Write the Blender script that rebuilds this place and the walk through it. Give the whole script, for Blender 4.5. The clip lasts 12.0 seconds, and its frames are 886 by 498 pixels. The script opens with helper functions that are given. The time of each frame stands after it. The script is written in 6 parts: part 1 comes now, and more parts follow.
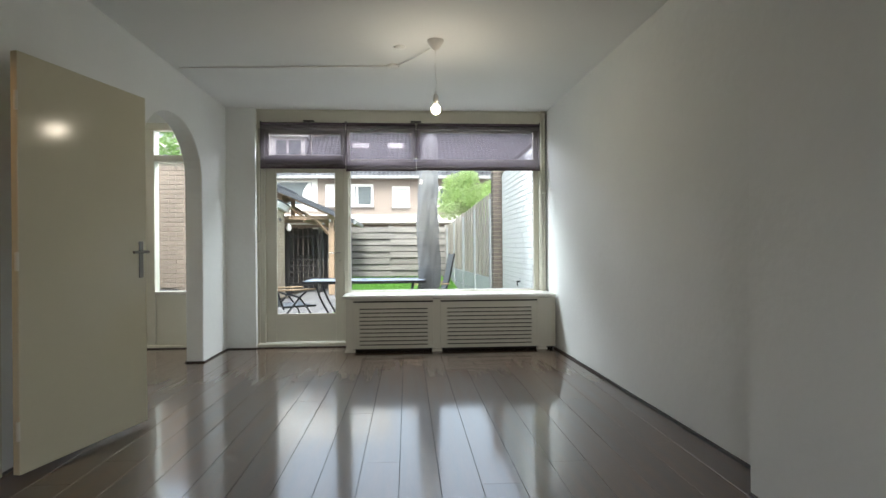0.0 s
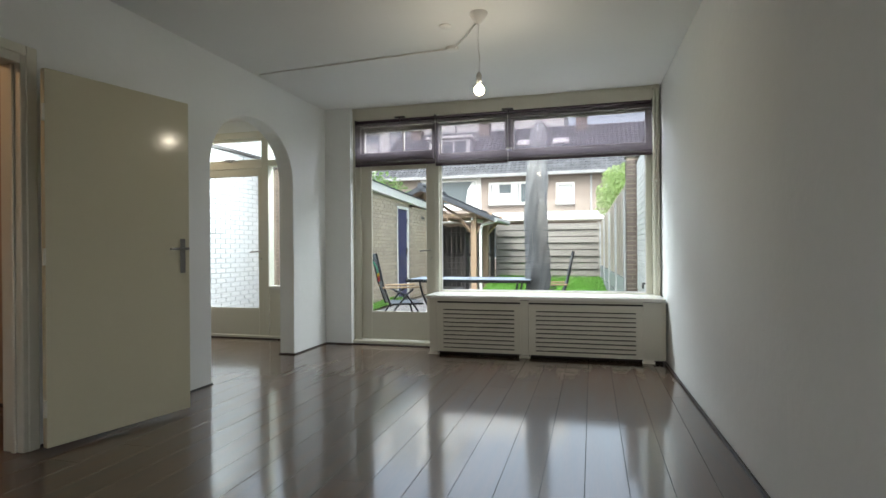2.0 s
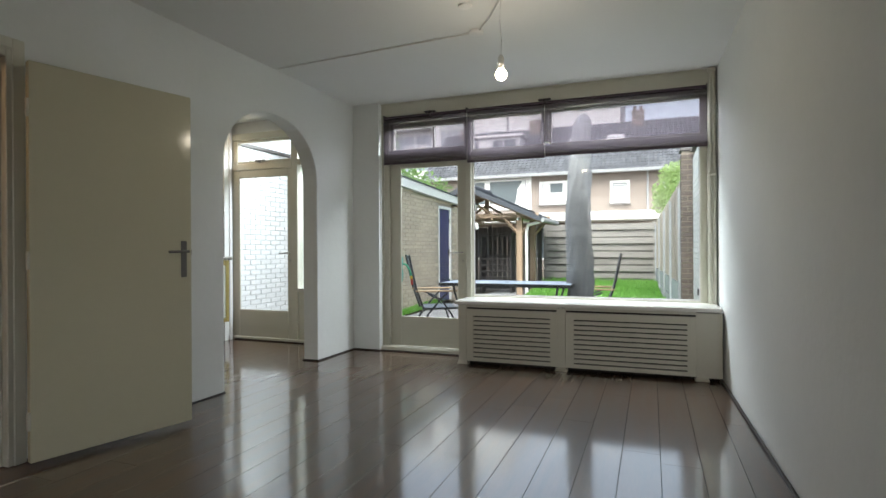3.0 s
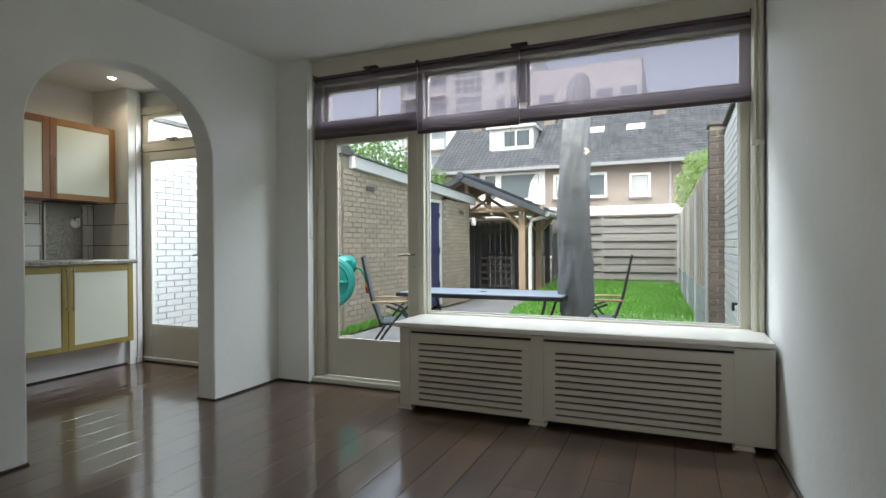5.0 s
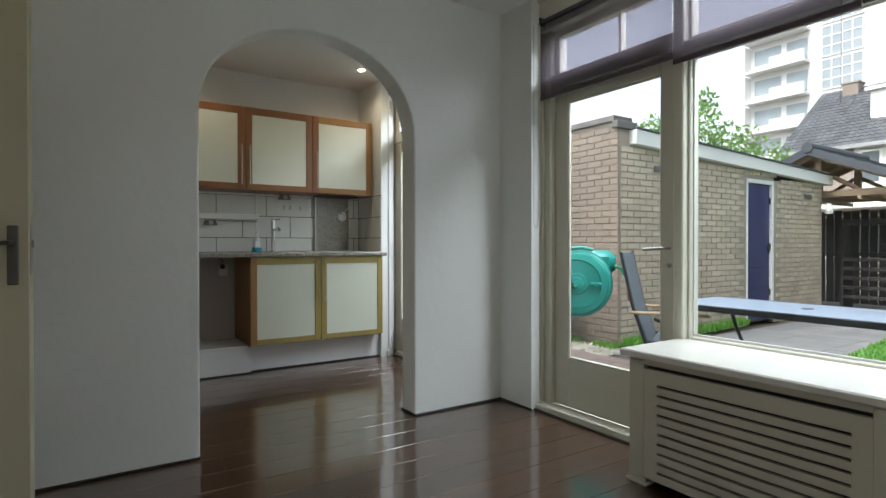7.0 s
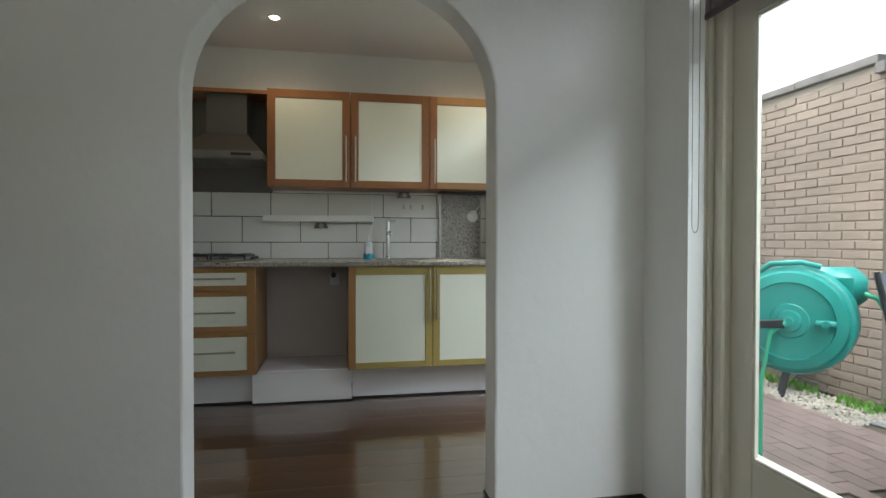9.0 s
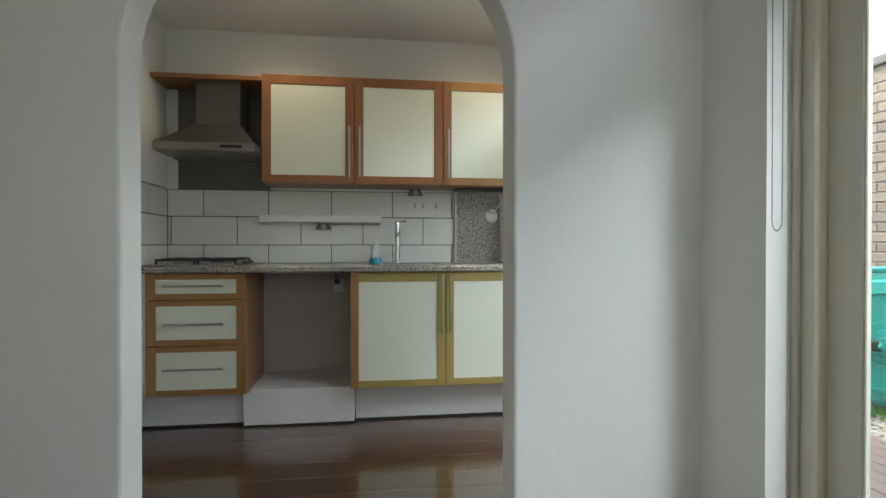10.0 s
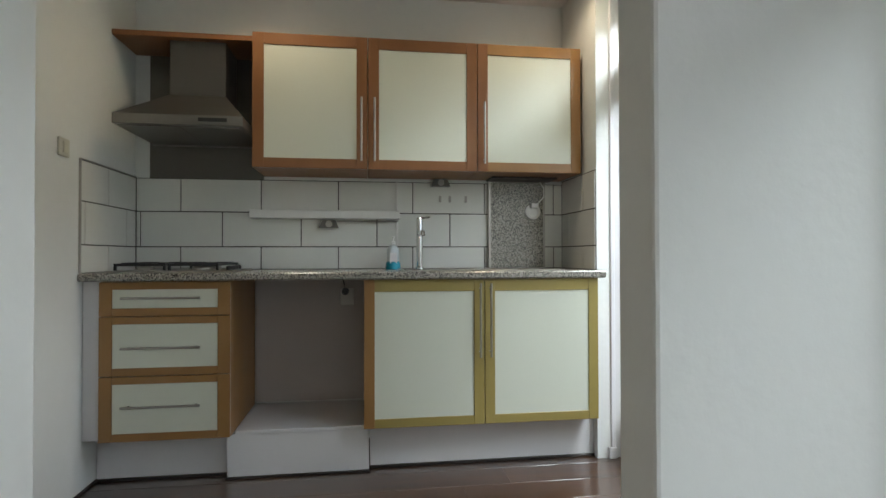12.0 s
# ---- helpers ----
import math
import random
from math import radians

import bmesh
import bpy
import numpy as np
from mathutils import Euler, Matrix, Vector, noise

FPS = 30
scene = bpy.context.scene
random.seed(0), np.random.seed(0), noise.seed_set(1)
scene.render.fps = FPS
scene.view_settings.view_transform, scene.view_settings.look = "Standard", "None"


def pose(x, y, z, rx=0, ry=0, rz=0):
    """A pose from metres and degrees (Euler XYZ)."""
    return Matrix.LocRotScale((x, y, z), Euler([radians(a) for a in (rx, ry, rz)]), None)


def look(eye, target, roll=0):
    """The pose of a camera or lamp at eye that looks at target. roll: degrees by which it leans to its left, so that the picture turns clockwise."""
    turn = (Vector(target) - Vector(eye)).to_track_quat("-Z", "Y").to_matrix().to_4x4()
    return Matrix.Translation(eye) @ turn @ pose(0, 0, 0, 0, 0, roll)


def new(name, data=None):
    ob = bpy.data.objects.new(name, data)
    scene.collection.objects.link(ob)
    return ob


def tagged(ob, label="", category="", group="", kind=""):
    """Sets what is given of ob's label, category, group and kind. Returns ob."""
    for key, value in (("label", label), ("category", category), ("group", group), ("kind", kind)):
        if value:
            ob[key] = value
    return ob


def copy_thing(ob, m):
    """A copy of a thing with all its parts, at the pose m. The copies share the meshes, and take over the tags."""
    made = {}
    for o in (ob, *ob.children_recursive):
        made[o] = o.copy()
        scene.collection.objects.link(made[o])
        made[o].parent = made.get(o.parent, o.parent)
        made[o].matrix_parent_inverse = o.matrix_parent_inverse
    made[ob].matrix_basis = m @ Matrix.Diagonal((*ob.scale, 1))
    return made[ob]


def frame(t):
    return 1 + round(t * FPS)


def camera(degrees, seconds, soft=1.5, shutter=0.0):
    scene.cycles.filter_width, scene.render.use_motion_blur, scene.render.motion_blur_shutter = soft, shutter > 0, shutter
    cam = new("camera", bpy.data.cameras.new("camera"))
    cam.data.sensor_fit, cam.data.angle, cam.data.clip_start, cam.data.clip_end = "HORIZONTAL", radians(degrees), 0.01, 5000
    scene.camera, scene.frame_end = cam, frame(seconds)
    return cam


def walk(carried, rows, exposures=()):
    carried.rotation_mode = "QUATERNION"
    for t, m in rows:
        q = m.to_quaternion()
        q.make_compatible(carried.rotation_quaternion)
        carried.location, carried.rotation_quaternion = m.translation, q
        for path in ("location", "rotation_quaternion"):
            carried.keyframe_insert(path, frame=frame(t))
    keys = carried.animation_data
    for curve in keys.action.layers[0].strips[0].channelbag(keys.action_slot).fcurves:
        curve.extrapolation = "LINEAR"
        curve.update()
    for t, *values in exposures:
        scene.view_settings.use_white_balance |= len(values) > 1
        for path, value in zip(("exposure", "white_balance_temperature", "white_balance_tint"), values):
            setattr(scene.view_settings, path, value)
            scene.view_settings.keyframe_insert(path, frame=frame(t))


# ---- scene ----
cam = camera(78.3, 12.0)
PATH = [
    (0, (0.393, -0.120, 1.098), (0.524, 1.876, 1.096), -0.41),
    (0.5, (0.660, -0.027, 1.092), (0.565, 1.970, 1.089), -0.43),
    (1, (0.931, 0.112, 1.091), (0.671, 2.095, 1.088), -0.44),
    (1.5, (1.163, 0.255, 1.099), (0.779, 2.218, 1.099), -0.43),
    (2, (1.346, 0.368, 1.080), (0.818, 2.297, 1.077), -0.44),
    (2.5, (1.441, 0.517, 1.082), (0.766, 2.400, 1.079), -0.36),
    (3, (1.458, 0.790, 1.098), (0.744, 2.658, 1.097), -0.31),
    (3.5, (1.434, 1.089, 1.105), (0.728, 2.960, 1.103), -0.28),
    (5.3, (1.507, 2.559, 1.133), (0.667, 4.374, 1.111), -0.38),
    (5.5, (1.495, 2.689, 1.126), (0.553, 4.453, 1.105), -0.34),
    (6, (1.448, 3.001, 1.114), (0.209, 4.571, 1.093), -0.24),
    (6.5, (1.415, 3.283, 1.097), (-0.019, 4.677, 1.078), -0.18),
    (7, (1.359, 3.614, 1.080), (-0.314, 4.709, 1.064), -0.08),
    (7.5, (1.254, 3.905, 1.069), (-0.550, 4.770, 1.052), -0.05),
    (7.7, (1.186, 4.022, 1.075), (-0.652, 4.809, 1.059), -0.03),
    (9.3, (0.531, 4.767, 1.164), (-1.442, 5.094, 1.137), 0.08),
    (9.5, (0.457, 4.798, 1.165), (-1.518, 5.111, 1.141), 0.07),
    (10, (0.203, 4.836, 1.148), (-1.777, 5.117, 1.133), 0.03),
    (10.5, (-0.002, 4.855, 1.143), (-1.985, 5.115, 1.140), 0.00),
    (11, (-0.193, 4.837, 1.128), (-2.176, 5.095, 1.135), -0.01),
    (11.5, (-0.368, 4.799, 1.114), (-2.350, 5.064, 1.129), -0.05),
    (12, (-0.553, 4.749, 1.094), (-2.533, 5.030, 1.118), -0.11),
]
walk(cam, [(t, look(eye, target, roll)) for t, eye, target, roll in PATH],
     [(0, 2.0), (2.5, 1.80), (3.7, 1.72), (5.5, 1.38), (7.5, 1.46), (9.5, 1.78), (10.5, 1.95), (12, 1.83)])

# ---- light ----
SKY, SUN, EXPOSURE = 0.15, 1.3, 1.4
SUN_ELEV, SUN_AZ = radians(52), radians(182)
world = bpy.data.worlds.new("sky")
scene.world = world
world.use_nodes = True
wn = world.node_tree
bg = wn.nodes["Background"]
sky = wn.nodes.new("ShaderNodeTexSky")
sky.sky_type, sky.sun_disc = "NISHITA", False
sky.sun_elevation, sky.sun_rotation = SUN_ELEV, SUN_AZ
sky.air_density, sky.dust_density = 1.2, 3.0
overcast = wn.nodes.new("ShaderNodeHueSaturation")
overcast.inputs["Saturation"].default_value = 0.5
wn.links.new(sky.outputs[0], overcast.inputs["Color"])
wn.links.new(overcast.outputs[0], bg.inputs["Color"])
bg.inputs["Strength"].default_value = SKY
sun = new("sun", bpy.data.lights.new("sun", "SUN"))
sun.data.energy, sun.data.angle, sun.data.color = SUN, radians(25), (1.0, 0.97, 0.92)
sun.matrix_world = look((6 * math.sin(SUN_AZ), 6 * math.cos(SUN_AZ), 8), (0, 0, 0))
scene.view_settings.exposure = EXPOSURE


def lamp(name, kind, place, target, energy, color, **more):
    ob = new(name, bpy.data.lights.new(name, kind))
    ob.data.energy, ob.data.color = energy, color
    for key, value in more.items():
        if key == "size":
            ob.data.size = value
        elif key == "size_y":
            ob.data.shape, ob.data.size_y = "RECTANGLE", value
        elif key == "radius":
            ob.data.shadow_soft_size = value
        elif key == "spot":
            ob.data.spot_size, ob.data.spot_blend = radians(value), 0.6
    ob.matrix_world = look(place, target)
    return ob


# two added area lamps outside, above the view, boosting the sky's light indoors
lamp("window_sky", "AREA", (0.35, 6.95, 3.30), (-0.2, 2.6, 0.7), 104, (0.86, 0.94, 1.0), size=3.2, size_y=1.3)
lamp("kitchen_window_sky", "AREA", (-2.6, 6.95, 3.2), (-2.8, 4.2, 0.6), 43, (0.88, 0.95, 1.0), size=1.6, size_y=1.0)
BULB = Vector((0.617, 3.99, 2.148))
lamp("bulb_light", "POINT", BULB, (0.6, 4.0, 0), 1.6, (1.0, 0.9, 0.75), radius=0.035)
SPOTS = [Vector((-3.2, 4.25, 2.67)), Vector((-3.19, 5.71, 2.67))]
for s in SPOTS:
    lamp("spot_light", "SPOT", s - Vector((0, 0, 0.02)), s - Vector((0.12, 0, 1.2)), 3, (1.0, 0.8, 0.55), radius=0.025, spot=145)
lamp("hall_light", "POINT", (-2.35, 1.6, 2.35), (0, 0, 0), 3.0, (1.0, 0.62, 0.34), radius=0.08)


# ---- materials ----
def material(name, base, rough=0.5, metal=0.0, vary=0.12, scale=3.0, fine=60.0, bump=0.05, bump_scale=200.0, dist=0.002,
             second=None, stretch=(1, 1, 1), per_object=0.0, coat=0.0, wear=0.0, spec=0.5, per_island=0.0):
    m = bpy.data.materials.new(name)
    m.use_nodes = True
    n, link = m.node_tree.nodes, m.node_tree.links.new
    p = n["Principled BSDF"]
    p.inputs["Metallic"].default_value = metal
    p.inputs["Specular IOR Level"].default_value = spec
    p.inputs["Coat Weight"].default_value = coat
    tc = n.new("ShaderNodeTexCoord")
    mp = n.new("ShaderNodeMapping")
    mp.inputs["Scale"].default_value = stretch
    geo = n.new("ShaderNodeNewGeometry")
    link(geo.outputs["Position"], mp.inputs["Vector"])
    big, small = n.new("ShaderNodeTexNoise"), n.new("ShaderNodeTexNoise")
    for node, s in ((big, scale), (small, fine)):
        node.inputs["Scale"].default_value = s
        node.inputs["Detail"].default_value = 5
        link(mp.outputs[0], node.inputs["Vector"])
    mix = n.new("ShaderNodeMix")
    mix.data_type = "RGBA"
    dark = second or tuple(c * (1 - vary) for c in base)
    light = tuple(min(1, c * (1 + vary * 0.6)) for c in base)
    mix.inputs["A"].default_value, mix.inputs["B"].default_value = (*dark, 1), (*light, 1)
    blend = n.new("ShaderNodeMath")
    blend.operation = "MULTIPLY_ADD"
    link(small.outputs["Fac"], blend.inputs[0])
    blend.inputs[1].default_value = 0.5
    half = n.new("ShaderNodeMath")
    half.operation = "MULTIPLY_ADD"
    link(big.outputs["Fac"], half.inputs[0])
    half.inputs[1].default_value, half.inputs[2].default_value = 1.6, -0.55
    link(half.outputs[0], blend.inputs[2])
    last = blend.outputs[0]
    if per_object or per_island:
        rnd = n.new("ShaderNodeObjectInfo").outputs["Random"] if per_object else geo.outputs["Random Per Island"]
        add = n.new("ShaderNodeMath")
        add.operation = "MULTIPLY_ADD"
        link(rnd, add.inputs[0])
        amount = per_object or per_island
        add.inputs[1].default_value = amount * 2
        off = n.new("ShaderNodeMath")
        off.operation = "SUBTRACT"
        link(last, off.inputs[0])
        off.inputs[1].default_value = amount
        link(off.outputs[0], add.inputs[2])
        last = add.outputs[0]
    clamp = n.new("ShaderNodeClamp")
    link(last, clamp.inputs[0])
    link(clamp.outputs[0], mix.inputs["Factor"])
    link(mix.outputs["Result"], p.inputs["Base Color"])
    r = n.new("ShaderNodeMapRange")
    r.inputs["To Min"].default_value, r.inputs["To Max"].default_value = max(0.02, rough * 0.8), min(1, rough * 1.2)
    link(big.outputs["Fac"], r.inputs["Value"])
    link(r.outputs[0], p.inputs["Roughness"])
    if bump:
        b = n.new("ShaderNodeBump")
        b.inputs["Strength"].default_value, b.inputs["Distance"].default_value = bump, dist
        g = n.new("ShaderNodeTexNoise")
        g.inputs["Scale"].default_value = bump_scale
        g.inputs["Detail"].default_value = 4
        link(mp.outputs[0], g.inputs["Vector"])
        link(g.outputs["Fac"], b.inputs["Height"])
        link(b.outputs[0], p.inputs["Normal"])
    return m


M = {}
M["plaster"] = material("white_plaster", (0.75, 0.765, 0.745), 0.75, vary=0.05, scale=1.2, fine=25, bump=0.45, bump_scale=14, dist=0.006)
M["ceiling"] = material("ceiling_paint", (0.74, 0.74, 0.72), 0.8, vary=0.04, scale=1.0, fine=30, bump=0.2, bump_scale=60, dist=0.002)
M["cream"] = material("cream_gloss_paint", (0.62, 0.605, 0.51), 0.32, vary=0.05, scale=2, fine=40, bump=0.12, bump_scale=50, dist=0.001)
M["door"] = material("cream_door_paint", (0.56, 0.53, 0.39), 0.13, vary=0.04, scale=1.4, fine=30, bump=0.1, bump_scale=70, dist=0.001, spec=0.3)
M["sill"] = material("white_gloss_sill", (0.66, 0.65, 0.60), 0.16, vary=0.04, bump=0.06, bump_scale=30, dist=0.001)
# the frames' cream, darkened to put the cover front's shade into the colour
M["cover_shaded_paint"] = material("cream_cover_paint", (0.53, 0.51, 0.43), 0.35, vary=0.06, scale=2, fine=40, bump=0.12, bump_scale=50, dist=0.001)
M["hood_steel"] = material("worn_hood_steel", (0.27, 0.26, 0.24), 0.36, 0.8, vary=0.12, bump=0.03)
M["plank"] = material("dark_stained_planks", (0.066, 0.031, 0.015), 0.38, vary=0.5, scale=2.5, fine=22, stretch=(6, 0.5, 1), bump=0.15, bump_scale=18, dist=0.0006, per_object=0.25, coat=1.0, spec=0.25)
for key, value in (("Coat Roughness", 0.105), ("Coat IOR", 2.0)):
    M["plank"].node_tree.nodes["Principled BSDF"].inputs[key].default_value = value
M["dark"] = material("dark_skirting", (0.035, 0.028, 0.025), 0.45, vary=0.2)
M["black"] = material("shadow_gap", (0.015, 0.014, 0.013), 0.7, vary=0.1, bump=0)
M["hall"] = material("brown_hall_paint", (0.42, 0.30, 0.21), 0.7, vary=0.08)
M["steel"] = material("brushed_steel", (0.42, 0.40, 0.37), 0.3, 1.0, vary=0.08, bump=0.03, bump_scale=90)
M["chrome"] = material("chrome", (0.75, 0.75, 0.75), 0.1, 1.0, vary=0.03, bump=0)
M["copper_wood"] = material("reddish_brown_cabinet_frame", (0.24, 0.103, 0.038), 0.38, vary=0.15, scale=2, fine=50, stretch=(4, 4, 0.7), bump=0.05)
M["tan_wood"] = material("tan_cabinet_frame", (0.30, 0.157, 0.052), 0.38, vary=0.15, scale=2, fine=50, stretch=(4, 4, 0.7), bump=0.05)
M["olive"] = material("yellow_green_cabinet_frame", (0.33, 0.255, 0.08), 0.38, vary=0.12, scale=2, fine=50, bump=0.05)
M["panel"] = material("pale_green_panel", (0.66, 0.68, 0.58), 0.42, vary=0.03, scale=1.5, bump=0.03)
M["white"] = material("white_laminate", (0.72, 0.71, 0.72), 0.4, vary=0.04, bump=0.03)
M["greyback"] = material("grey_recess_board", (0.50, 0.46, 0.44), 0.5, vary=0.06, bump=0.05)
M["tile"] = material("white_glazed_tile", (0.72, 0.72, 0.68), 0.25, vary=0.05, scale=4, per_object=0.1, bump=0.04, bump_scale=12, dist=0.001)
M["grout"] = material("dark_grout", (0.05, 0.045, 0.04), 0.8, vary=0.2)
M["greysteel"] = material("dull_metal_backplate", (0.15, 0.145, 0.135), 0.38, 0.7, vary=0.08, bump=0.03)
M["plastic"] = material("white_plastic", (0.74, 0.73, 0.70), 0.3, vary=0.03, bump=0.0)
M["blackplastic"] = material("black_enamel", (0.02, 0.02, 0.022), 0.35, vary=0.1, bump=0)
M["rubber"] = material("grey_rubber", (0.12, 0.12, 0.12), 0.6, bump=0)
M["shedbrick"] = material("yellow_shed_brick", (0.47, 0.395, 0.31), 0.9, vary=0.2, scale=2, fine=40, per_object=0.3, bump=0.5, bump_scale=90, dist=0.003)
M["shedbrick_far"] = material("yellow_shed_brick_joined", (0.47, 0.395, 0.31), 0.9, vary=0.2, scale=2, fine=40, per_island=0.3, bump=0.5, bump_scale=90, dist=0.003)
M["gablebrick"] = material("brown_gable_brick", (0.205, 0.165, 0.138), 0.9, vary=0.25, scale=2, fine=40, per_object=0.18, bump=0.5, bump_scale=90, dist=0.003)
M["gablebrick_far"] = material("brown_gable_brick_joined", (0.205, 0.165, 0.138), 0.9, vary=0.25, scale=2, fine=40, per_island=0.18, bump=0.5, bump_scale=90, dist=0.003)
M["pierbrick"] = material("dark_pier_brick", (0.13, 0.107, 0.094), 0.9, vary=0.3, scale=2, fine=40, per_object=0.3, bump=0.5, bump_scale=90, dist=0.003)
M["mortar"] = material("pale_mortar", (0.33, 0.285, 0.235), 0.95, vary=0.15)
M["whitebrick"] = material("whitewashed_brick", (0.70, 0.70, 0.70), 0.75, vary=0.06, scale=3, per_object=0.1, bump=0.4, bump_scale=70, dist=0.003)
M["whitemortar"] = material("whitewashed_joint", (0.58, 0.58, 0.58), 0.9, vary=0.25, scale=4)
M["whitepaint"] = material("white_outdoor_paint", (0.70, 0.70, 0.69), 0.5, vary=0.06, scale=3)
M["navy"] = material("navy_door_paint", (0.022, 0.028, 0.11), 0.4, vary=0.15, bump=0.1)
M["slate"] = material("dark_roof_shingle", (0.055, 0.062, 0.075), 0.85, vary=0.25, scale=5, per_object=0.2, bump=0.4)
M["coping"] = material("weathered_coping", (0.14, 0.13, 0.125), 0.85, vary=0.35, scale=6)
M["timber"] = material("fresh_pine_timber", (0.34, 0.245, 0.17), 0.7, vary=0.2, stretch=(6, 6, 0.8), fine=30)
M["greywood"] = material("weathered_grey_timber", (0.225, 0.215, 0.205), 0.85, vary=0.3, scale=3, fine=30, stretch=(0.6, 3, 6), per_object=0.25, bump=0.3)
M["fencewood"] = material("weathered_upright_boards", (0.29, 0.265, 0.235), 0.85, vary=0.3, scale=3, fine=30, stretch=(6, 6, 0.6), per_object=0.3, bump=0.3)
M["darkwood"] = material("black_stained_fence", (0.045, 0.042, 0.042), 0.8, vary=0.3, per_object=0.3)
M["concrete"] = material("grey_concrete", (0.33, 0.35, 0.37), 0.9, vary=0.2, scale=4, bump=0.3)
M["paver"] = material("grey_paving_slab", (0.20, 0.20, 0.21), 0.85, vary=0.25, scale=3, per_object=0.25, bump=0.4)
M["redpaver"] = material("red_brown_paving", (0.235, 0.17, 0.15), 0.85, vary=0.25, scale=3, per_object=0.25, bump=0.4)
M["soil"] = material("bare_soil", (0.10, 0.085, 0.06), 0.95, vary=0.4, scale=5, bump=0.8, bump_scale=40, dist=0.02)
M["gravel"] = material("pale_gravel", (0.42, 0.38, 0.32), 0.9, vary=0.3, per_island=0.4)
M["lawn"] = material("lawn_ground", (0.085, 0.24, 0.03), 0.9, vary=0.4, scale=3, bump=0.8, bump_scale=40, dist=0.02)
M["cover"] = material("grey_umbrella_cloth", (0.17, 0.168, 0.175), 0.85, vary=0.25, scale=3, fine=90, bump=0.8, bump_scale=7, dist=0.035)
M["tabletop"] = material("blue_grey_table_top", (0.27, 0.32, 0.41), 0.3, vary=0.08)
M["iron"] = material("dark_metal_tube", (0.045, 0.045, 0.05), 0.4, 0.6, vary=0.1, bump=0)
M["oak"] = material("oiled_hardwood", (0.40, 0.27, 0.16), 0.6, vary=0.2, stretch=(1, 8, 8))
M["mesh"] = material("grey_seat_mesh", (0.11, 0.125, 0.145), 0.7, vary=0.1, fine=200)
M["teal"] = material("teal_plastic", (0.015, 0.25, 0.215), 0.35, vary=0.06, bump=0)
M["red"] = material("red_plastic", (0.5, 0.03, 0.02), 0.4, bump=0)
M["yellow"] = material("yellow_plastic", (0.7, 0.45, 0.03), 0.4, bump=0)
M["facade"] = material("brown_facade_brick", (0.25, 0.21, 0.185), 0.9, vary=0.15, scale=1.5, bump=0.2)
M["rooftile"] = material("grey_roof_tiles", (0.105, 0.11, 0.122), 0.6, vary=0.4, scale=2, per_island=0.4, bump=0.1)
M["flat"] = material("pale_apartment_render", (0.70, 0.70, 0.70), 0.8, vary=0.05)
M["farglass"] = material("reflective_far_glass", (0.075, 0.095, 0.11), 0.08, vary=0.2, scale=0.6, bump=0)
# far glass made paler: the distance haze is put into its base colour
M["flatglass"] = material("pale_far_glass", (0.30, 0.35, 0.39), 0.2, vary=0.2, scale=0.6, bump=0)
M["curtain"] = material("pale_net_curtain", (0.55, 0.56, 0.56), 0.8, vary=0.15, stretch=(8, 8, 0.5))
M["bark"] = material("tree_bark", (0.12, 0.09, 0.07), 0.9, vary=0.3)
M["zinc"] = material("pale_rainpipe", (0.30, 0.31, 0.32), 0.4, vary=0.1)
M["rope"] = material("ball_chain", (0.10, 0.10, 0.10), 0.4, 0.3, bump=0)


def leafy(name, base, through_=0.35):
    m = material(name, base, 0.6, vary=0.35, scale=1.2, per_island=0.4, bump=0)
    n, link = m.node_tree.nodes, m.node_tree.links.new
    t = n.new("ShaderNodeBsdfTranslucent")
    t.inputs["Color"].default_value = (base[0] * 1.6, base[1] * 1.7, base[2] * 1.2, 1)
    mx = n.new("ShaderNodeMixShader")
    mx.inputs[0].default_value = through_
    link(n["Principled BSDF"].outputs[0], mx.inputs[1])
    link(t.outputs[0], mx.inputs[2])
    link(mx.outputs[0], n["Material Output"].inputs["Surface"])
    return m


M["leaf"] = leafy("leaves", (0.17, 0.27, 0.11), 0.55)
M["leaf_light"] = leafy("young_leaves", (0.34, 0.42, 0.24), 0.6)
M["grass"] = leafy("grass_blades", (0.15, 0.33, 0.07), 0.45)


def glass_material():
    m = bpy.data.materials.new("window_glass")
    m.use_nodes = True
    n, link = m.node_tree.nodes, m.node_tree.links.new
    n.remove(n["Principled BSDF"])
    clear, gloss, mx, f = (n.new(k) for k in ("ShaderNodeBsdfTransparent", "ShaderNodeBsdfGlossy", "ShaderNodeMixShader", "ShaderNodeLayerWeight"))
    clear.inputs["Color"].default_value = (0.95, 0.97, 0.96, 1)
    gloss.inputs["Roughness"].default_value = 0.01
    f.inputs["Blend"].default_value = 0.5
    power, amount = n.new("ShaderNodeMath"), n.new("ShaderNodeMath")
    power.operation, amount.operation = "POWER", "MULTIPLY_ADD"
    power.inputs[1].default_value, amount.inputs[1].default_value, amount.inputs[2].default_value = 5.0, 0.6, 0.022
    link(f.outputs["Facing"], power.inputs[0])
    link(power.outputs[0], amount.inputs[0])
    link(amount.outputs[0], mx.inputs[0])
    link(clear.outputs[0], mx.inputs[1])
    link(gloss.outputs[0], mx.inputs[2])
    link(mx.outputs[0], n["Material Output"].inputs["Surface"])
    return m


